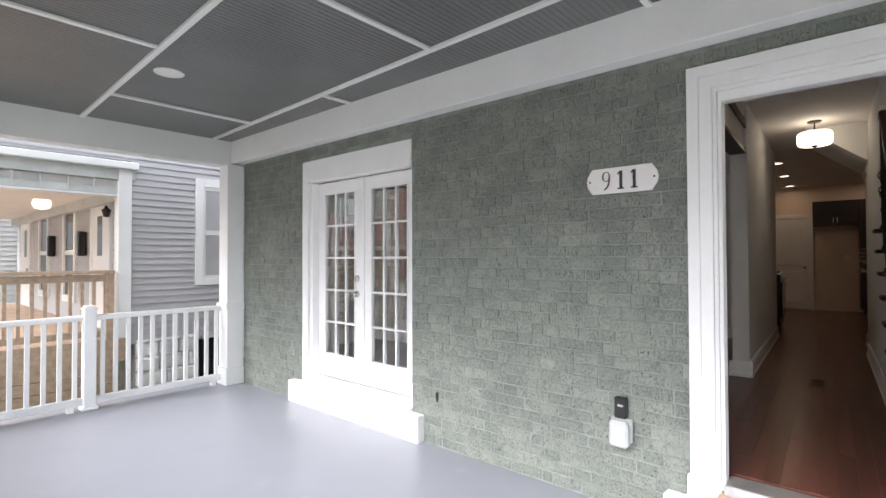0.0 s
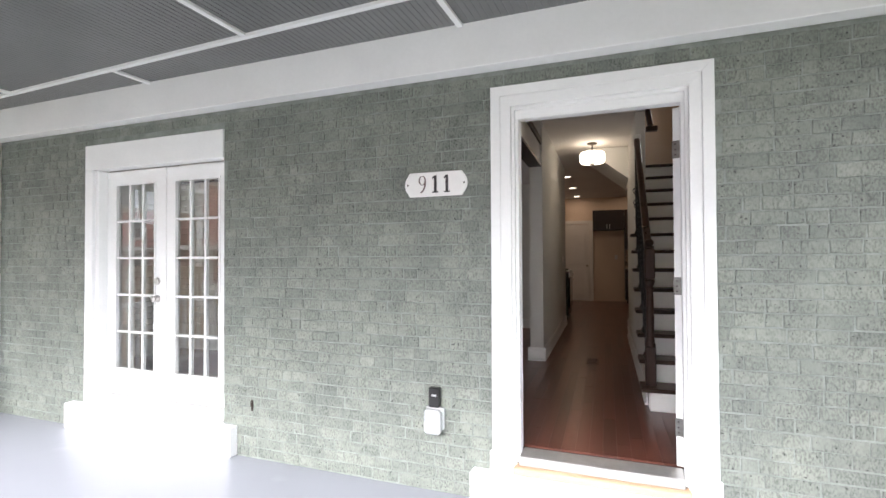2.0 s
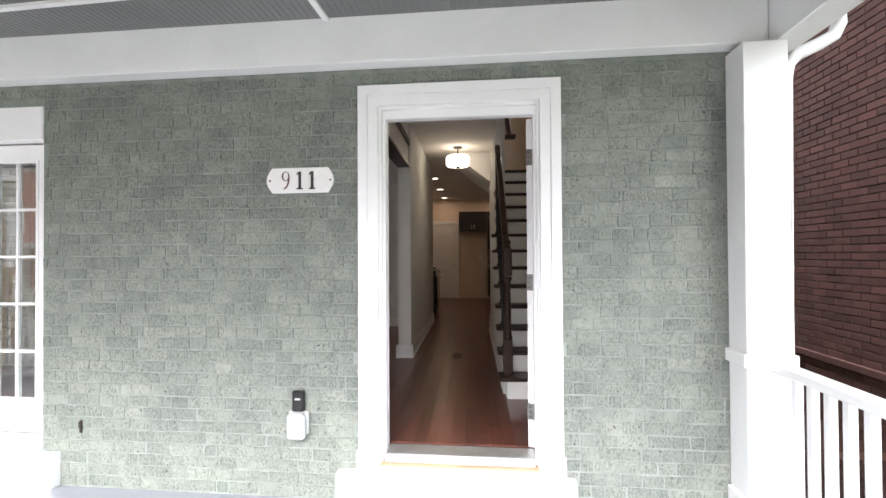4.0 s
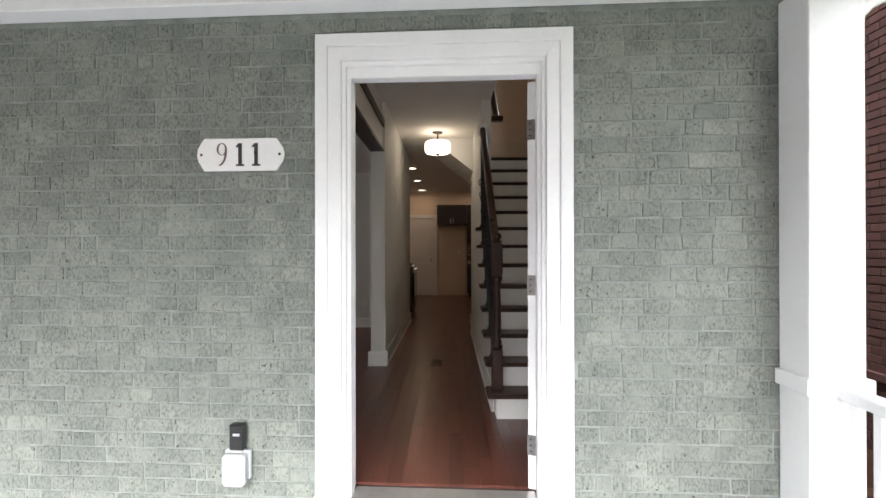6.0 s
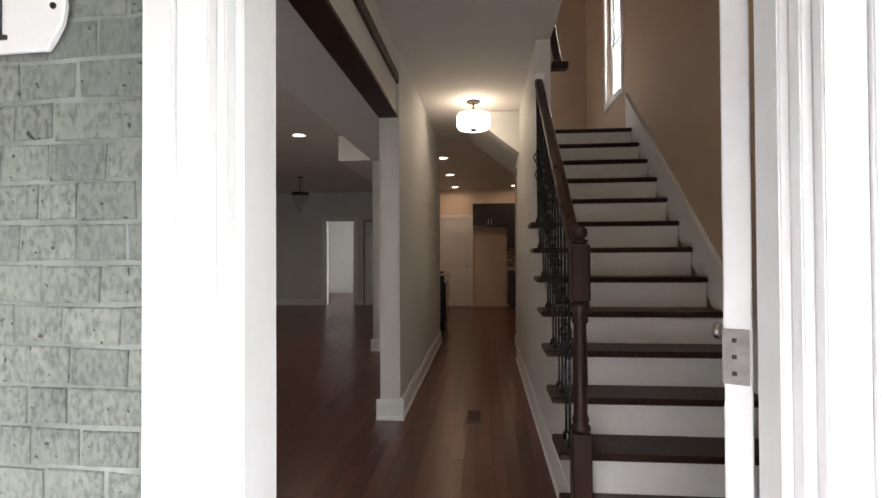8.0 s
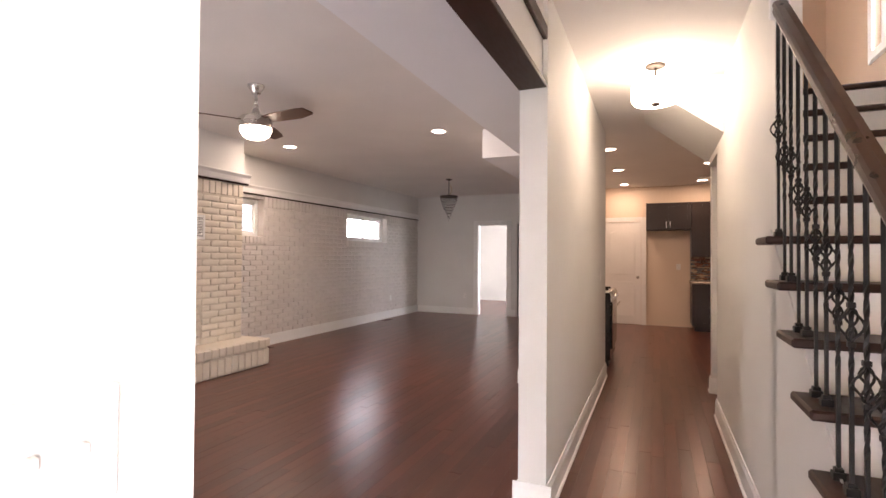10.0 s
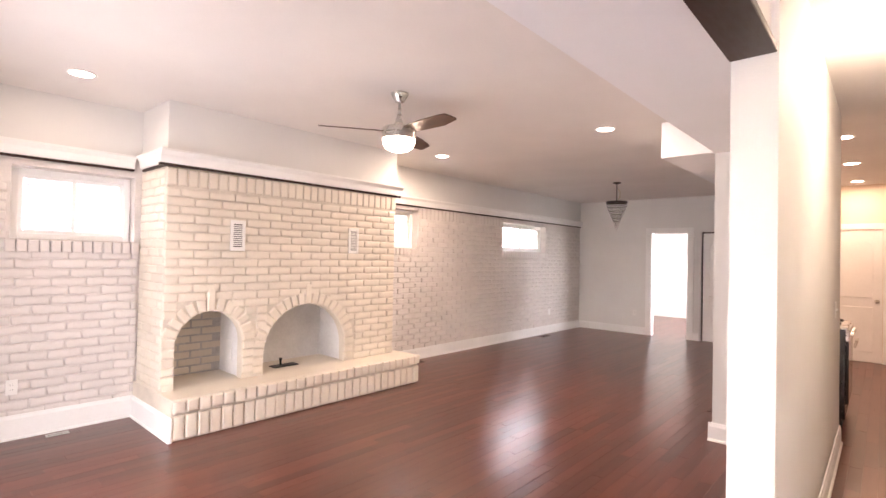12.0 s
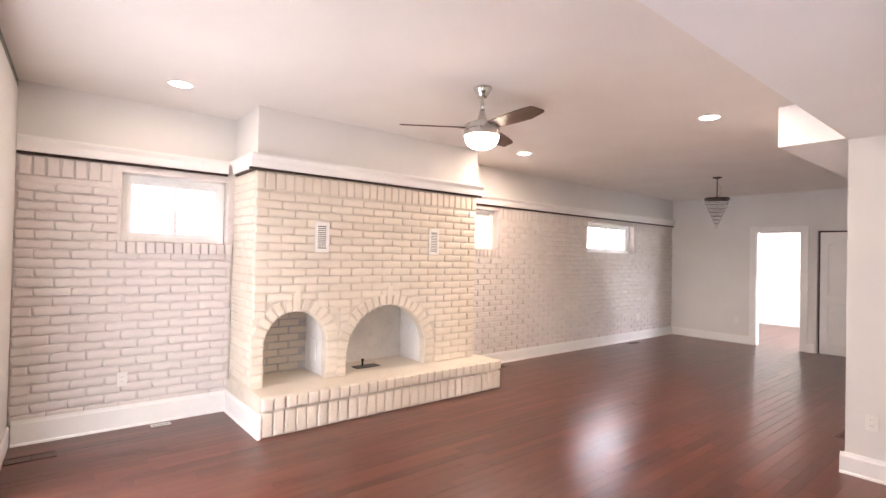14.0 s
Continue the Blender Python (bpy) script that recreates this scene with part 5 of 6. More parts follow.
cabinet("wall_cabinet", "espresso cabinet above the empty fridge space", -0.28, 0.50, KY - 0.34, KY, 1.88, 2.40, 2, pulls="low")
cabinet("wall_cabinet", "tall espresso upper cabinet over the mosaic", 0.505, 1.25, KY - 0.34, KY, 1.37, 2.40, 2, pulls="low")
cabinet("wall_cabinet", "espresso corner upper cabinet", 1.655, 1.998, 9.2, KY - 0.35, 1.37, 2.40, 2, "x", pulls="low")
cabinet("base_cabinet", "espresso base cabinet beside the fridge space", 0.505, 1.38, KY - 0.58, KY, 0.10, 0.87, 2)
cabinet("base_cabinet", "espresso base cabinet run along the wall", 1.40, 1.998, 8.6, KY - 0.60, 0.10, 0.87, 3, "x")
cabinet("base_cabinet", "espresso base cabinet nearer the hall", 1.40, 1.998, 6.9, 8.59, 0.10, 0.87, 3, "x")
solid("toe_kick", boxes((0.55, 1.4, KY - 0.52, KY, 0.0, 0.098), (1.46, 1.998, 6.9, KY - 0.6, 0.0, 0.098)), CABINET, "dark recessed toe kick", "trim")
wt = thing("worktop", "speckled tan kitchen worktop with a rounded edge", "worktop", pose(1.0, KY, 0.872))
part("slab", boxes((-0.51, 0.99, -0.61, 0.0, 0.0, 0.038), (0.38, 0.99, -4.05, -0.6105, 0.0, 0.038), bev=0.006), GRANITE, wt)
wall_bs = solid("backsplash", boxes((0.50, 1.99, KY - 0.006, KY - 0.001, 0.911, 1.37)), surf("grout", (0.35, 0.31, 0.27), 0.8), "mosaic tiled kitchen backsplash", "backsplash")
rngt = random.Random(8)
z = 0.92
n_t = 0
TILES = [surf("mosaic_%s" % n_, c_, 0.18, 0.25, 20, 0.03, 60) for n_, c_ in (("brown", (0.11, 0.055, 0.035)), ("tan", (0.45, 0.33, 0.22)), ("rust", (0.22, 0.08, 0.045)), ("slate", (0.10, 0.11, 0.12)))]
tile_me = [[mesh_of(boxes((-w_ / 2, w_ / 2, -0.004, 0.0, -0.011, 0.011)), "tile", mt_) for w_ in (0.045, 0.07, 0.10)] for mt_ in TILES]
while z < 1.36:
    x = 0.505 + rngt.uniform(0, 0.03)
    while x < 1.2:
        i = rngt.randrange(3)
        w_ = (0.045, 0.07, 0.10)[i]
        if n_t < 240:
            ob = new("tile", rngt.choice(tile_me)[i])
            ob.parent = wall_bs
            ob.location = (x + w_ / 2, KY - 0.006, z + 0.012)
            n_t += 1
        x += w_ + 0.004
    z += 0.026
rg = thing("range_cooker", "steel range cooker with black glass and raised rear panel", "cooker", pose(-1.225, 6.66, 0))
part("body", boxes((0.0, 0.60, 0.0, 0.76, 0.08, 0.905), bev=0.004), surf("black_enamel", (0.015, 0.015, 0.016), 0.25), rg)
part("cooktop", boxes((0.0, 0.615, 0.0, 0.76, 0.906, 0.93), bev=0.004), STEEL, rg)
part("control_panel", boxes((0.601, 0.63, 0.0, 0.76, 0.80, 0.905), bev=0.004), STEEL, rg)
part("oven_door", boxes((0.601, 0.625, 0.02, 0.74, 0.22, 0.79), bev=0.004), surf("oven_glass", (0.01, 0.01, 0.011), 0.1), rg)
bm = bmesh.new()
sweep(bm, [(0.665, 0.08, 0.75), (0.665, 0.68, 0.75)], 0.012, 10)
part("handle", bm, STEEL, rg)
for i in range(5):
    part("knob", lathe([(0, 0), (0.02, 0), (0.018, 0.025), (0, 0.026)], 14, pose(0.63, 0.10 + i * 0.14, 0.855, 0, 90, 0)), STEEL, rg)
for x_ in (0.16, 0.44):
    for y_ in (0.2, 0.56):
        part("grate", boxes((x_ - 0.12, x_ + 0.12, y_ - 0.008, y_ + 0.008, 0.93, 0.955), (x_ - 0.008, x_ + 0.008, y_ - 0.15, y_ + 0.15, 0.93, 0.956)), IRON, rg)
part("plinth", boxes((0.02, 0.58, 0.01, 0.75, 0.0, 0.0795)), BLACKPL, rg)
cv = thing("ceiling_vent", "white slatted ceiling vent in the kitchen", "vent", pose(0.75, 10.0, CZ))
part("frame", boxes((-0.18, 0.18, -0.1, 0.1, -0.02, -0.001), bev=0.003), PLATEWHITE, cv)

# ---- added area lamps for daylight: back room, french doors, stairwell ----


def window_light(x, y, z, w, h, rz, energy):
    la = bpy.data.lights.new("window_daylight", "AREA")
    la.shape, la.size, la.size_y, la.energy, la.color = "RECTANGLE", w, h, energy, (0.95, 0.98, 1.0)
    lo = new("window_daylight", la)
    lo.matrix_world = pose(x, y, z, 90, 0, rz)


window_light(-1.42, 12.9, 1.55, 2.1, 1.25, 90, 3.2)
# extra fill inside the french doors, whose panes already pass the sky
_fl = PORCH @ Vector((-3.51, 0.30, 0.85))
window_light(_fl.x, _fl.y, _fl.z, 1.35, 1.6, -3, 1.2)

window_light(1.50, 4.37, 3.42, 0.55, 1.1, 90, 2.4)

# ---- neighbouring house with its porch ----
NHX = -7.45
nh = thing("neighbour_house", "grey vinyl sided house with white trim and front porch", "house", PORCH @ pose(NHX, 0, -1.3))
bm = bmesh.new()
z = 1.345
while z < 7.0:
    for y0, y1 in ((-0.66, 0.18), (1.36, 9.0)) if 2.05 < z < 3.66 else ((-3.9 if z > 3.8 else -0.66, 9.0),):
        prism(bm, [(0.0, z), (0.020, z), (0.021, z + 0.010), (0.003, z + 0.09), (0.0, z + 0.09)], y0, y1, "y")
    z += 0.09
part("side_siding", bm, SIDING, nh)
part("core", boxes((-8.0, -0.002, -0.60, 9.0, 1.40, 7.0), (-8.0, -0.002, -3.9, -0.601, 3.83, 7.0)), SIDING, nh)
part("foundation", boxes((-8.0, -0.03, -0.60, 9.0, 0.0, 1.40)), STONE, nh)
rngs = random.Random(3)
z = 0.05
while z < 1.38:
    y = -0.6
    hh = rngs.uniform(0.14, 0.22)
    while y < 0.12:
        ll = rngs.uniform(0.2, 0.42)
        part("stone", boxes((-0.04, rngs.uniform(0.02, 0.07), y + 0.005, min(y + ll, 0.22) - 0.008, z, min(z + hh, 1.395) - 0.006), bev=0.026), STONE, nh)
        y += ll
    z += hh
wn = part("window", boxes((-0.02, 0.03, 0.18, 0.30, 2.11, 3.70), (-0.02, 0.03, 1.24, 1.36, 2.11, 3.70), (-0.02, 0.03, 0.30, 1.24, 3.58, 3.70), (-0.02, 0.045, 0.30, 1.24, 2.11, 2.20), bev=0.004), WHITE, nh)
part("sash", boxes((-0.02, 0.01, 0.30, 0.335, 2.20, 3.58), (-0.02, 0.01, 1.205, 1.24, 2.20, 3.58), (-0.02, 0.012, 0.335, 1.205, 2.86, 2.93), (-0.02, 0.01, 0.335, 1.205, 2.20, 2.25), (-0.02, 0.01, 0.335, 1.205, 3.53, 3.58)), WHITE, wn)
part("pane", boxes((-0.012, -0.006, 0.335, 1.205, 2.25, 3.53)), surf("dark_window_glass", (0.03, 0.03, 0.035), 0.25, 0.2), wn)
part("curtain", boxes((-0.0058, -0.004, 0.34, 1.20, 2.93, 3.525)), surf("grey_net_curtain", (0.30, 0.31, 0.31), 0.9, 0.15, 8), wn)
part("basement_window", boxes((-0.028, 0.0, 0.25, 1.25, 0.55, 1.30)), surf("dark_basement_glass", (0.012, 0.012, 0.014), 0.2), nh, "dark basement opening")
part("corner_board", boxes((-0.14, 0.035, -0.82, -0.662, 1.33, 3.70), bev=0.004), WHITE, nh)
# porch of the neighbour, towards the street
pw = part("front_siding", boxes((-8.0, -0.15, -0.66, -0.602, 1.40, 3.95)), SIDING, nh)
z = 1.42
bm = bmesh.new()
while z < 3.9:
    prism(bm, [(-0.66, z), (-0.676, z), (-0.663, z + 0.108), (-0.66, z + 0.108)], -8.0, -0.15, "x")
    z += 0.108
tagged(part("front_clapboards", bm, SIDING, nh), "grey vinyl clapboards", kind="stuff")
part("porch_ceiling", boxes((-8.0, 0.0, -3.9, -0.68, 3.45, 3.55)), CEIL, nh)
GREYPANEL = surf("greyish_white_panel", (0.55, 0.56, 0.54), 0.6, 0.1, 4)
part("porch_fascia", boxes((-0.14, 0.0, -3.9, -0.825, 3.36, 3.56), bev=0.01), GREYPANEL, nh)
for i in range(11):
    part("fascia_batten", boxes((0.001, 0.014, -3.8 + 0.27 * i, -3.775 + 0.27 * i, 3.37, 3.555)), GREYPANEL, nh)
part("fascia_ledge", boxes((-0.14, 0.03, -3.9, -0.825, 3.335, 3.359), bev=0.003), WHITE, nh)
part("gutter", boxes((-0.06, 0.12, -3.9, -0.60, 3.705, 3.80), bev=0.01), WHITE, nh, "white gutter")
part("frieze_board", boxes((-0.05, 0.03, -3.9, -0.62, 3.561, 3.704), bev=0.004), GREYPANEL, nh)
part("porch_deck", boxes((-8.0, 0.05, -3.9, -0.68, 1.15, 1.45)), DECKWOOD, nh)
for i in range(8):
    part("skirt_board", boxes((0.052, 0.075, -3.9, -0.83, 0.02 + 0.145 * i, 0.158 + 0.145 * i), bev=0.003), DECKWOOD, nh)
part("deck_rail", boxes((-0.03, 0.07, -3.9, -0.86, 2.31, 2.355), (-0.01, 0.03, -3.9, -0.86, 2.21, 2.30), (-0.01, 0.03, -3.9, -0.86, 1.50, 1.58), bev=0.003), DECKWOOD, nh)
y = -3.85
while y < -0.9:
    part("deck_baluster", boxes((-0.01, 0.028, y, y + 0.036, 1.58, 2.21)), DECKWOOD, nh)
    y += 0.125
part("deck_post", boxes((-0.035, 0.055, -0.955, -0.865, 1.45, 2.309), bev=0.004), DECKWOOD, nh)
part("deck_rail_far", boxes((-8.0, -0.05, -3.85, -3.78, 2.30, 2.35), (-8.0, -0.05, -3.83, -3.80, 1.50, 1.58), bev=0.003), DECKWOOD, nh)
x = -7.9
while x < -0.1:
    part("deck_baluster", boxes((x, x + 0.036, -3.83, -3.80, 1.58, 2.30)), DECKWOOD, nh)
    x += 0.125
for x0 in (-3.5, -5.5):
    w = part("window", boxes((x0, x0 + 0.1, -0.71, -0.66, 1.75, 3.50), (x0 + 0.75, x0 + 0.85, -0.71, -0.66, 1.75, 3.50), (x0 + 0.1, x0 + 0.75, -0.71, -0.66, 3.38, 3.50), (x0 + 0.1, x0 + 0.75, -0.71, -0.66, 1.75, 1.87), (x0 + 0.1, x0 + 0.75, -0.70, -0.662, 2.58, 2.66)), WHITE, nh)
    part("pane", boxes((x0 + 0.1, x0 + 0.75, -0.68, -0.664, 1.87, 3.38)), surf("porch_window_glass", (0.04, 0.045, 0.05), 0.08), w)
for x0 in (-1.62, -7.2):
    d_ = part("door", boxes((x0, x0 + 0.80, -0.71, -0.66, 1.46, 3.30), (x0 - 0.1, x0, -0.72, -0.66, 1.46, 3.42), (x0 + 0.80, x0 + 0.90, -0.72, -0.66, 1.46, 3.42), (x0, x0 + 0.80, -0.72, -0.66, 3.30, 3.42), bev=0.003), WHITE, nh)
    part("glazed_light", boxes((x0 + 0.28, x0 + 0.52, -0.714, -0.7105, 2.55, 3.15)), surf("door_glass", (0.05, 0.05, 0.055), 0.1), d_)
    part("handle", boxes((x0 + 0.7, x0 + 0.73, -0.75, -0.711, 2.1, 2.3)), STEEL, d_)
for x0 in (-2.2, -4.3):
    part("mailbox", boxes((x0, x0 + 0.14, -0.79, -0.68, 2.55, 2.95), bev=0.02), BLACKPL, nh, "black wall mailbox")
part("wall_lantern", lathe([(0.0, 0.0), (0.035, 0.01), (0.055, 0.09), (0.065, 0.10), (0.03, 0.13), (0.015, 0.17), (0.0, 0.175)], 14, pose(-0.72, -0.76, 3.10)), BLACKPL, nh, "dark wall lantern", smooth=True)
part("porch_lamp", lathe([(0.0, -0.16), (0.10, -0.14), (0.13, -0.06), (0.11, 0.0), (0.0, 0.0)], 18, pose(-2.4, -1.2, 3.45)), glow("lit_porch_glass", (1.0, 0.8, 0.5), 0.3), nh, "lit glass porch lamp", smooth=True)
part("porch_post", boxes((-8.0, -7.9, -3.9, -3.8, 1.25, 3.6), (-0.13, 0.0, -3.9, -3.77, 1.25, 3.5)), WHITE, nh)
part("roof", boxes((-8.3, 0.25, -4.2, 9.2, 7.0, 7.1)), ASPHALT, nh)
part("panelled_fascia", boxes((-8.0, -0.15, -0.80, -0.681, 3.30, 3.448)), GREYPANEL, nh)

# pale house past the neighbour's porch
ph = thing("white_house", "white clapboard house beyond the neighbouring porch", "house", PORCH @ pose(-18.6, 0, -1.3))
PALESIDING = surf("white_vinyl_siding", (0.66, 0.66, 0.66), 0.6, 0.05, 3, 0.1, 60)
part("core", boxes((-7.0, -0.002, -4.5, 8.0, 0.0, 7.0)), PALESIDING, ph)
for i in range(30):
    part("clapboard", prism(bmesh.new(), [(0.0, 0.5 + 0.14 * i), (0.035, 0.5 + 0.14 * i), (0.036, 0.515 + 0.14 * i), (0.004, 0.64 + 0.14 * i), (0.0, 0.64 + 0.14 * i)], -4.5, 2.0, "y"), PALESIDING, ph)
part("roof", boxes((-7.3, 0.3, -4.8, 8.3, 7.0, 7.12)), ASPHALT, ph)

# houses across the street, seen in the panes
FARBRICK = surf("red_brick_far", (0.34, 0.15, 0.12), 0.85, 0.25, 2, 0.3, 12)
FARTRIM = surf("pale_stone_trim", (0.62, 0.58, 0.54), 0.8, 0.1, 3)


def street_house(x, w, h, label):
    t = thing("brick_house", label, "house", pose(x, -24, -1.3), group="houses across the street")
    part("wall", boxes((-w / 2, w / 2, -8, 0, 0, h)), FARBRICK, t)
    part("roof", boxes((-w / 2 - 0.4, w / 2 + 0.4, -8.4, 0.4, h, h + 0.3)), ASPHALT, t)
    part("cornice", boxes((-w / 2 - 0.1, w / 2 + 0.1, 0.0, 0.25, h - 0.5, h - 0.01)), FARTRIM, t)
    part("porch_roof", boxes((-w / 2 + 0.3, w / 2 - 0.3, 0.01, 2.2, 3.1, 3.45)), FARTRIM, t)
    part("porch_deck", boxes((-w / 2 + 0.3, w / 2 - 0.3, 0.01, 2.2, 0.0, 0.7)), FARTRIM, t)
    for s_ in (-1, 0, 1):
        part("porch_column", boxes((s_ * (w / 2 - 0.5) - 0.18, s_ * (w / 2 - 0.5) + 0.18, 1.8, 2.15, 0.7, 3.1)), FARTRIM, t)
    for i in range(3):
        for j in range(3):
            x_, z_ = (i - 1) * w / 3.2, 1.2 + j * 2.9
            if z_ + 1.8 > h - 0.6:
                continue
            wd = part("window", boxes((x_ - 0.65, x_ + 0.65, 0.0, 0.06, z_, z_ + 1.8)), WHITE, t)
            part("pane", boxes((x_ - 0.52, x_ + 0.52, 0.061, 0.08, z_ + 0.12, z_ + 1.68)), BLACKPL, wd)


for x_, w_, h_ in ((-40.0, 9.0, 9.6), (-29.2, 9.6, 8.6), (-18.6, 8.8, 9.3), (-8.4, 8.6, 8.7), (1.8, 8.8, 9.2)):
    street_house(x_, w_, h_, "red brick row house with pale stone porch")
sg = thing("street_sign", "green street board with white lettering bars on posts", "sign", pose(-17.8, -14, -1.3))
part("board", boxes((-1.25, 1.25, -0.03, 0.0, 3.5, 4.35), bev=0.01), surf("green_sign_enamel", (0.02, 0.30, 0.19), 0.4), sg)
for i in range(3):
    part("lettering_bar", boxes((-0.95, 0.95 - 0.3 * i, 0.001, 0.008, 4.1 - i * 0.24, 4.19 - i * 0.24)), WHITE, sg)
for s in (-1, 1):
    part("post", boxes((s * 0.9 - 0.05, s * 0.9 + 0.05, -0.12, -0.031, 0, 4.3)), STEEL, sg)

# ---- brick house on the other side ----
bh = thing("side_brick_house", "dark red brick house wall across a narrow gap", "house", PORCH @ pose(3.25, 0, -1.3))
part("wall", boxes((0.012, 6, -1.0, 10, 0, 7)), REDJOINT, bh)
part("roof", boxes((-0.2, 6.2, -1.2, 10.2, 7.0, 7.1)), ASPHALT, bh)
part("ledge", boxes((-0.03, 0.012, -1.0, 10, 1.50, 1.56), bev=0.005), REDBRICK, bh)
ds = thing("downspout", "white metal gutter downspout elbow beside the porch post", "downspout", PORCH @ pose(1.83, -0.03, 2.30))
bm = bmesh.new()
sweep(bm, [(0.27, -0.02, 0.30), (0.27, -0.02, 0.16), (0.24, -0.02, 0.09), (0.17, -0.015, 0.05), (0.06, -0.01, 0.0), (0.015, 0.0, -0.05), (0.0, 0.0, -0.13), (0.0, 0.0, -3.6)], 0.036, 10)
part("pipe", bm, WHITE, ds, smooth=True)

# ---- pieces: fireplace bricks, then walls and floors ----
for me, m in fire_bricks[:300]:
    lay(me, fire, m)


def joined(name, items, material, parent, label):
    """Pieces past the nearest few hundred, as one mesh."""
    vs, fs = [], []
    for me, m in items:
        b0 = len(vs)
        vs += [tuple(m @ v.co) for v in me.vertices]
        fs += [tuple(b0 + i for i in p.vertices) for p in me.polygons]
    me = bpy.data.meshes.new(name)
    me.from_pydata(vs, [], fs)
    me.materials.append(material)
    ob = new(name, me)
    ob.parent = parent
    return tagged(ob, label, kind="stuff")


joined("brickwork", fire_bricks[300:], CREAMBRICK, fire, "cream painted bricks of the chimney breast")


def wall_courses(u0, u1, z0, z1, holes, L, H, joint, depth, name, mat, rag, r, seed, halves=0.0, waves=1, kinds=4):
    """Running bond: (mesh, u, z) of each brick, cut at openings and ends."""
    rng = random.Random(seed)
    cache = {}
    out = []
    z, row = z0, 0
    while z + H * 0.6 < z1:
        zc = z + H / 2
        spans = [(u0, u1)]
        for h0, h1, hz0, hz1 in holes:
            if hz0 - 0.01 < zc < hz1 + 0.01:
                spans = [s for a, b in spans for s in ((a, min(b, h0)), (max(a, h1), b)) if s[1] - s[0] > 0.02]
        for a, b in spans:
            u = u0 - (L / 2 if row % 2 else 0.0) + rng.uniform(-0.01, 0.01) - (rng.uniform(0, L) if halves else 0.0)
            while u < b:
                step = L * rng.choice((0.34, 0.42, 0.5, 0.5, 0.58, 0.66)) if rng.random() < halves else L
                p, q = max(u, a), min(u + step, b)
                if q - p > 0.035:
                    w = round((q - p) / 0.02) * 0.02 if (q - p) < L - 0.005 else L
                    w = min(w, q - p + 0.012)
                    kk = (w, rng.randrange(kinds))
                    if kk not in cache:
                        cache[kk] = brick_mesh(w - (joint if waves == 1 else 0.004), H - joint, depth, name, mat, rag, kk[1] + int(w * 1000), r, waves if w > 0.12 else 1)
                    out.append((cache[kk], (p + q) / 2, zc))
                u += step
        z += H
        row += 1
    return out


# green front: bricks
items = wall_courses(-5.61, 1.55, PF + 0.002, 2.33, holes, 0.237, 0.0747, 0.008, 0.014, "brick", GREEN, 0.003, 0.0035, 5, 0.86)
rngf = random.Random(9)
near, rest = [], []
for me, u, z in items:
    m = pose(u, 0.0025 + rngf.uniform(-0.0015, 0.0015), z, rngf.uniform(-0.4, 0.4), rngf.uniform(-0.3, 0.3), rngf.uniform(-0.4, 0.4))
    (near if -1.75 < u < 1.56 and 0.55 < z < 2.0 and len(near) < 300 else rest).append((me, m))
for me, m in near:
    lay(me, wall_front, m)
joined("brickwork", rest, GREEN, wall_front, "sage green painted bricks")

# white brick side wall
FXW = pose(0, 0, 0, 0, 0, 90)
sill_holes = [(y0 - 0.02, y1 + 0.02, z0 - 0.11, z1 + 0.0) for y0, y1, z0, z1 in WINS] + [(CY0, CY1, 0, 2.3)]
items = wall_courses(0.72, YB, 0.0, 2.05, sill_holes, BL, BH, JT, 0.03, "brick", PINKBRICK, 0.0055, 0.013, 6, waves=5, kinds=12)
sold = [brick_mesh(0.085 - JT, 0.15, 0.03, "brick", PINKBRICK, 0.003, 130 + i, 0.012) for i in range(4)]
y = 0.77
while y < YB - 0.04:
    if not (CY0 - 0.03 < y < CY1 + 0.03) and not any(y0 - 0.03 < y < y1 + 0.03 for y0, y1, _, _ in WINS):
        items.append((rngf.choice(sold), y, 2.132))
    y += 0.0866
sillb = [brick_mesh(0.072 - 0.008, 0.10, 0.05, "brick", PINKBRICK, 0.003, 140 + i, 0.01) for i in range(4)]
for y0, y1, z0, z1 in WINS:
    y = y0
    while y < y1 + 0.02:
        items.append((rngf.choice(sillb), y, z0 - 0.055))
        y += 0.072
near, rest = [], []
for me, u, z in items:
    m = pose(XB + rngf.uniform(-0.003, 0.003) + (0.03 if me in sillb else 0.0), u, z) @ FXW @ pose(0, 0, 0, rngf.uniform(-0.8, 0.8), rngf.uniform(-0.6, 0.6), rngf.uniform(-0.8, 0.8))
    (near if u < 2.3 else rest).append((me, m))
rest += near[290:]
for me, m in near[:290]:
    lay(me, wall_brick, m)
joined("brickwork", rest, PINKBRICK, wall_brick, "white painted bricks")

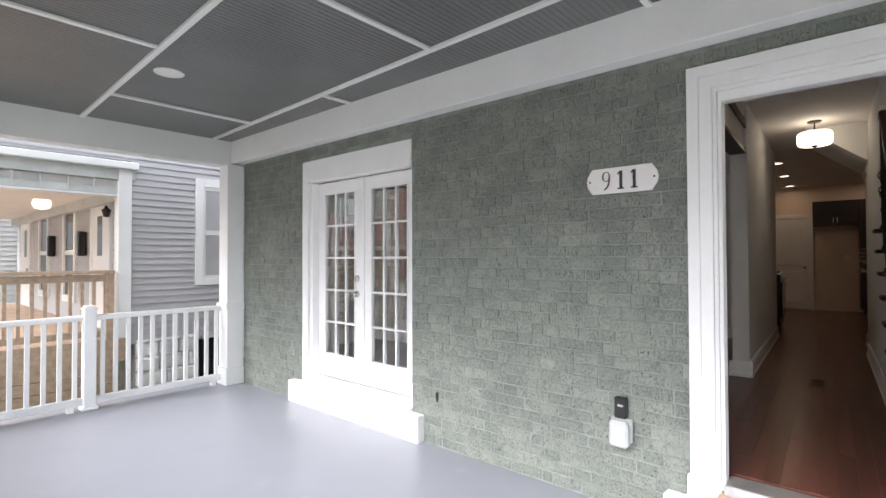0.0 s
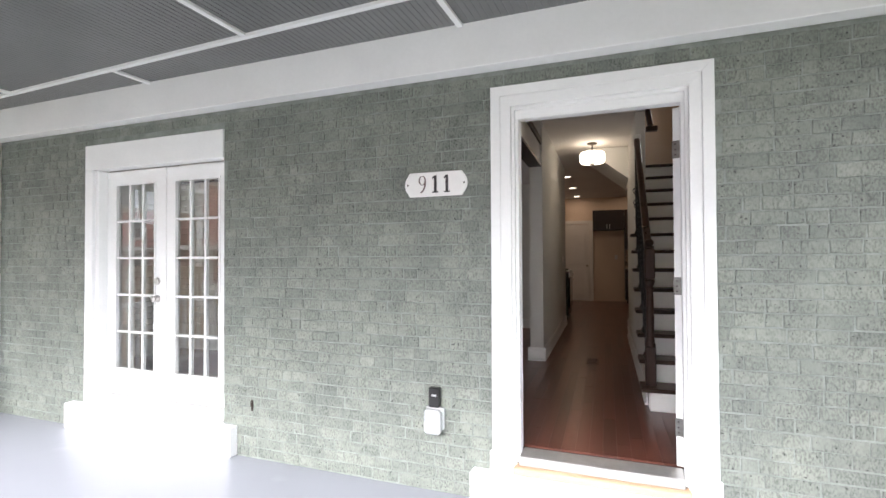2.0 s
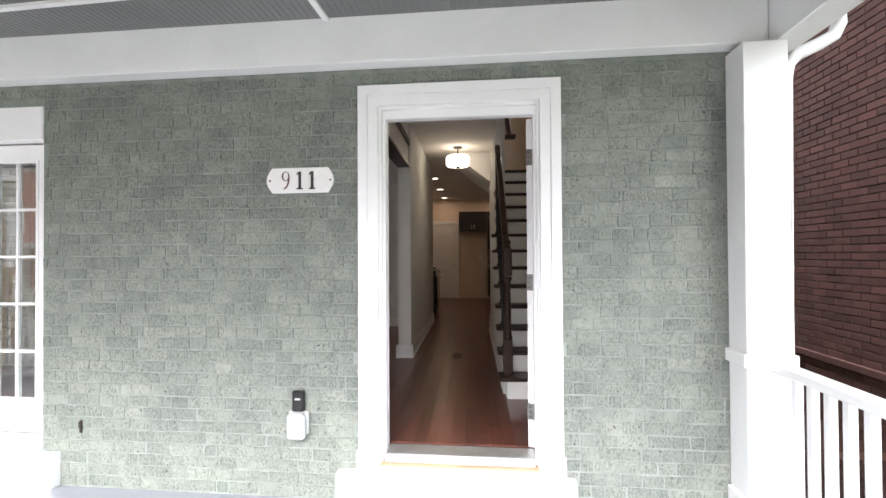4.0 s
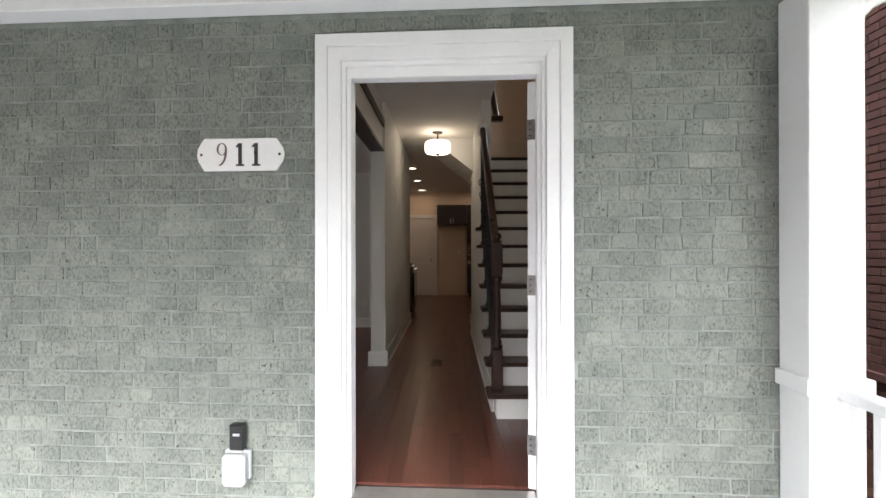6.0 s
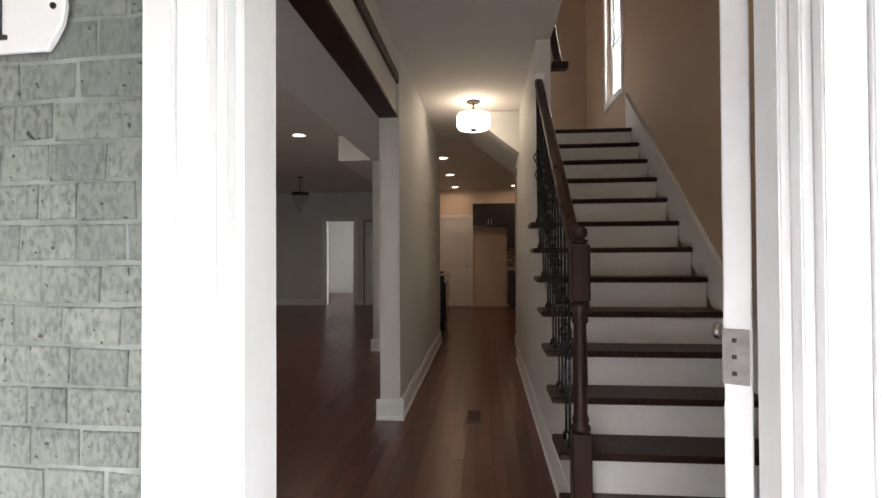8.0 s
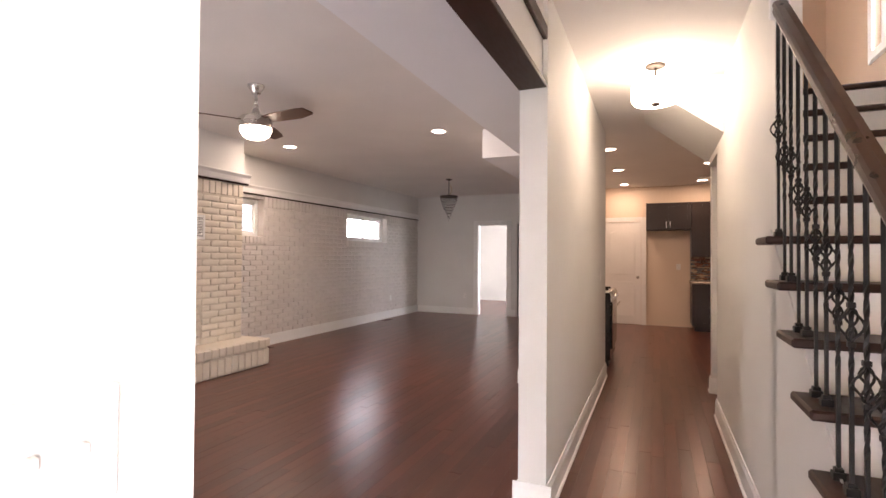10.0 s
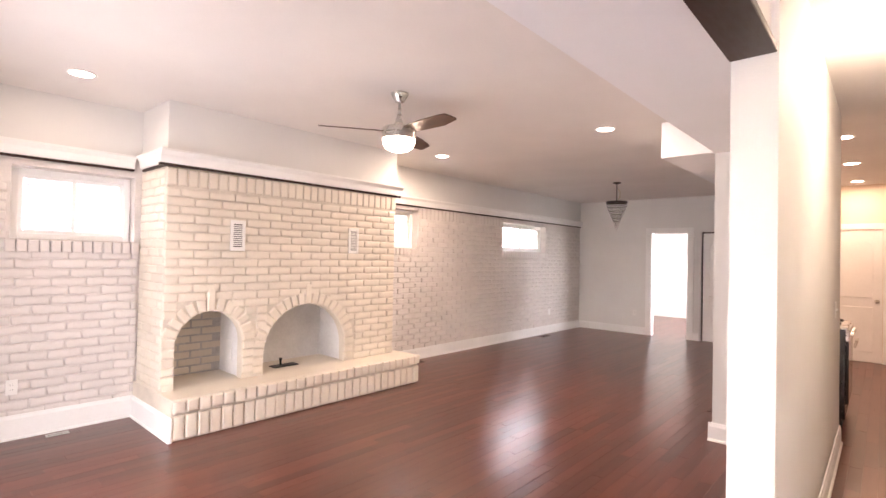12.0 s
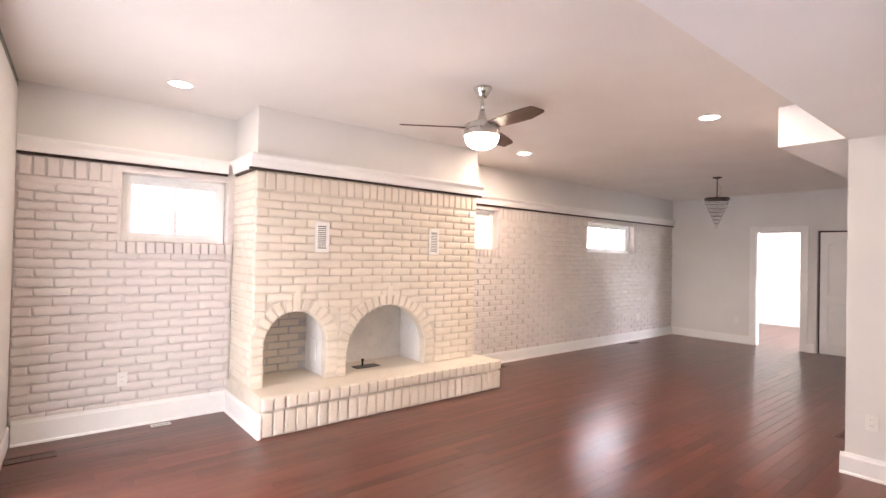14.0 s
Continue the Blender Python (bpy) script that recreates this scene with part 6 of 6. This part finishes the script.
# dark brick house next door: its near stretch
items = wall_courses(-0.9, 4.2, 0.0, 4.6, [], 0.213, 0.0677, 0.010, 0.02, "brick", REDBRICK, 0.001, 0.003, 7)
joined("brickwork", [(me, pose(0, u, z) @ pose(0, 0, 0, 0, 0, -90)) for me, u, z in items], REDBRICK, bh, "dark red bricks")

# hardwood planks along the house
PW = 0.083
rngp = random.Random(11)
plank_me = {}


def plank_mesh(L):
    if L not in plank_me:
        e = 0.0007
        vs, fs = [], []
        for zz, i_ in ((-0.014, 0.0002), (-0.0007, 0.0002), (0.0, 0.0002 + e)):
            vs += [(-PW / 2 + i_, -L / 2 + i_, zz), (PW / 2 - i_, -L / 2 + i_, zz), (PW / 2 - i_, L / 2 - i_, zz), (-PW / 2 + i_, L / 2 - i_, zz)]
        for a in (0, 4):
            fs += [(a + i, a + (i + 1) % 4, a + 4 + (i + 1) % 4, a + 4 + i) for i in range(4)]
        fs.append((8, 9, 10, 11))
        me = bpy.data.meshes.new("plank")
        me.from_pydata(vs, [], fs)
        me.materials.append(PLANK)
        plank_me[L] = me
    return plank_me[L]


floor_wood = tagged(new("floor", None), "dark red-brown hardwood strip floor with soft sheen", "floor", "", "structure")
near, rest = [], []
x = XB + PW / 2
while x < 2.0:
    ys_ = 0.21 - 0.0524 * x + (0.0 if abs(x) < 0.62 else 0.17)
    y = ys_ - rngp.uniform(0, 1.0)
    while y < 14.9:
        L = rngp.choice((0.5, 0.7, 0.9, 1.1, 1.3))
        y0, y1 = max(y, ys_), min(y + L, 14.9)
        if y1 - y0 > 0.01:
            Lq = round(y1 - y0, 2)
            rec = (plank_mesh(Lq), pose(x, (y0 + y1) / 2, rngp.uniform(-0.0003, 0.0003), rngp.uniform(-0.03, 0.03), rngp.uniform(-0.3, 0.3), 0))
            (near if -2.6 < x < 0.45 and y0 < 4.2 and len(near) < 300 else rest).append(rec)
        y += L
    x += PW
for me, m in near:
    lay(me, floor_wood, m, "plank")
joined("planking", rest, PLANK, floor_wood, "dark red-brown hardwood strips")
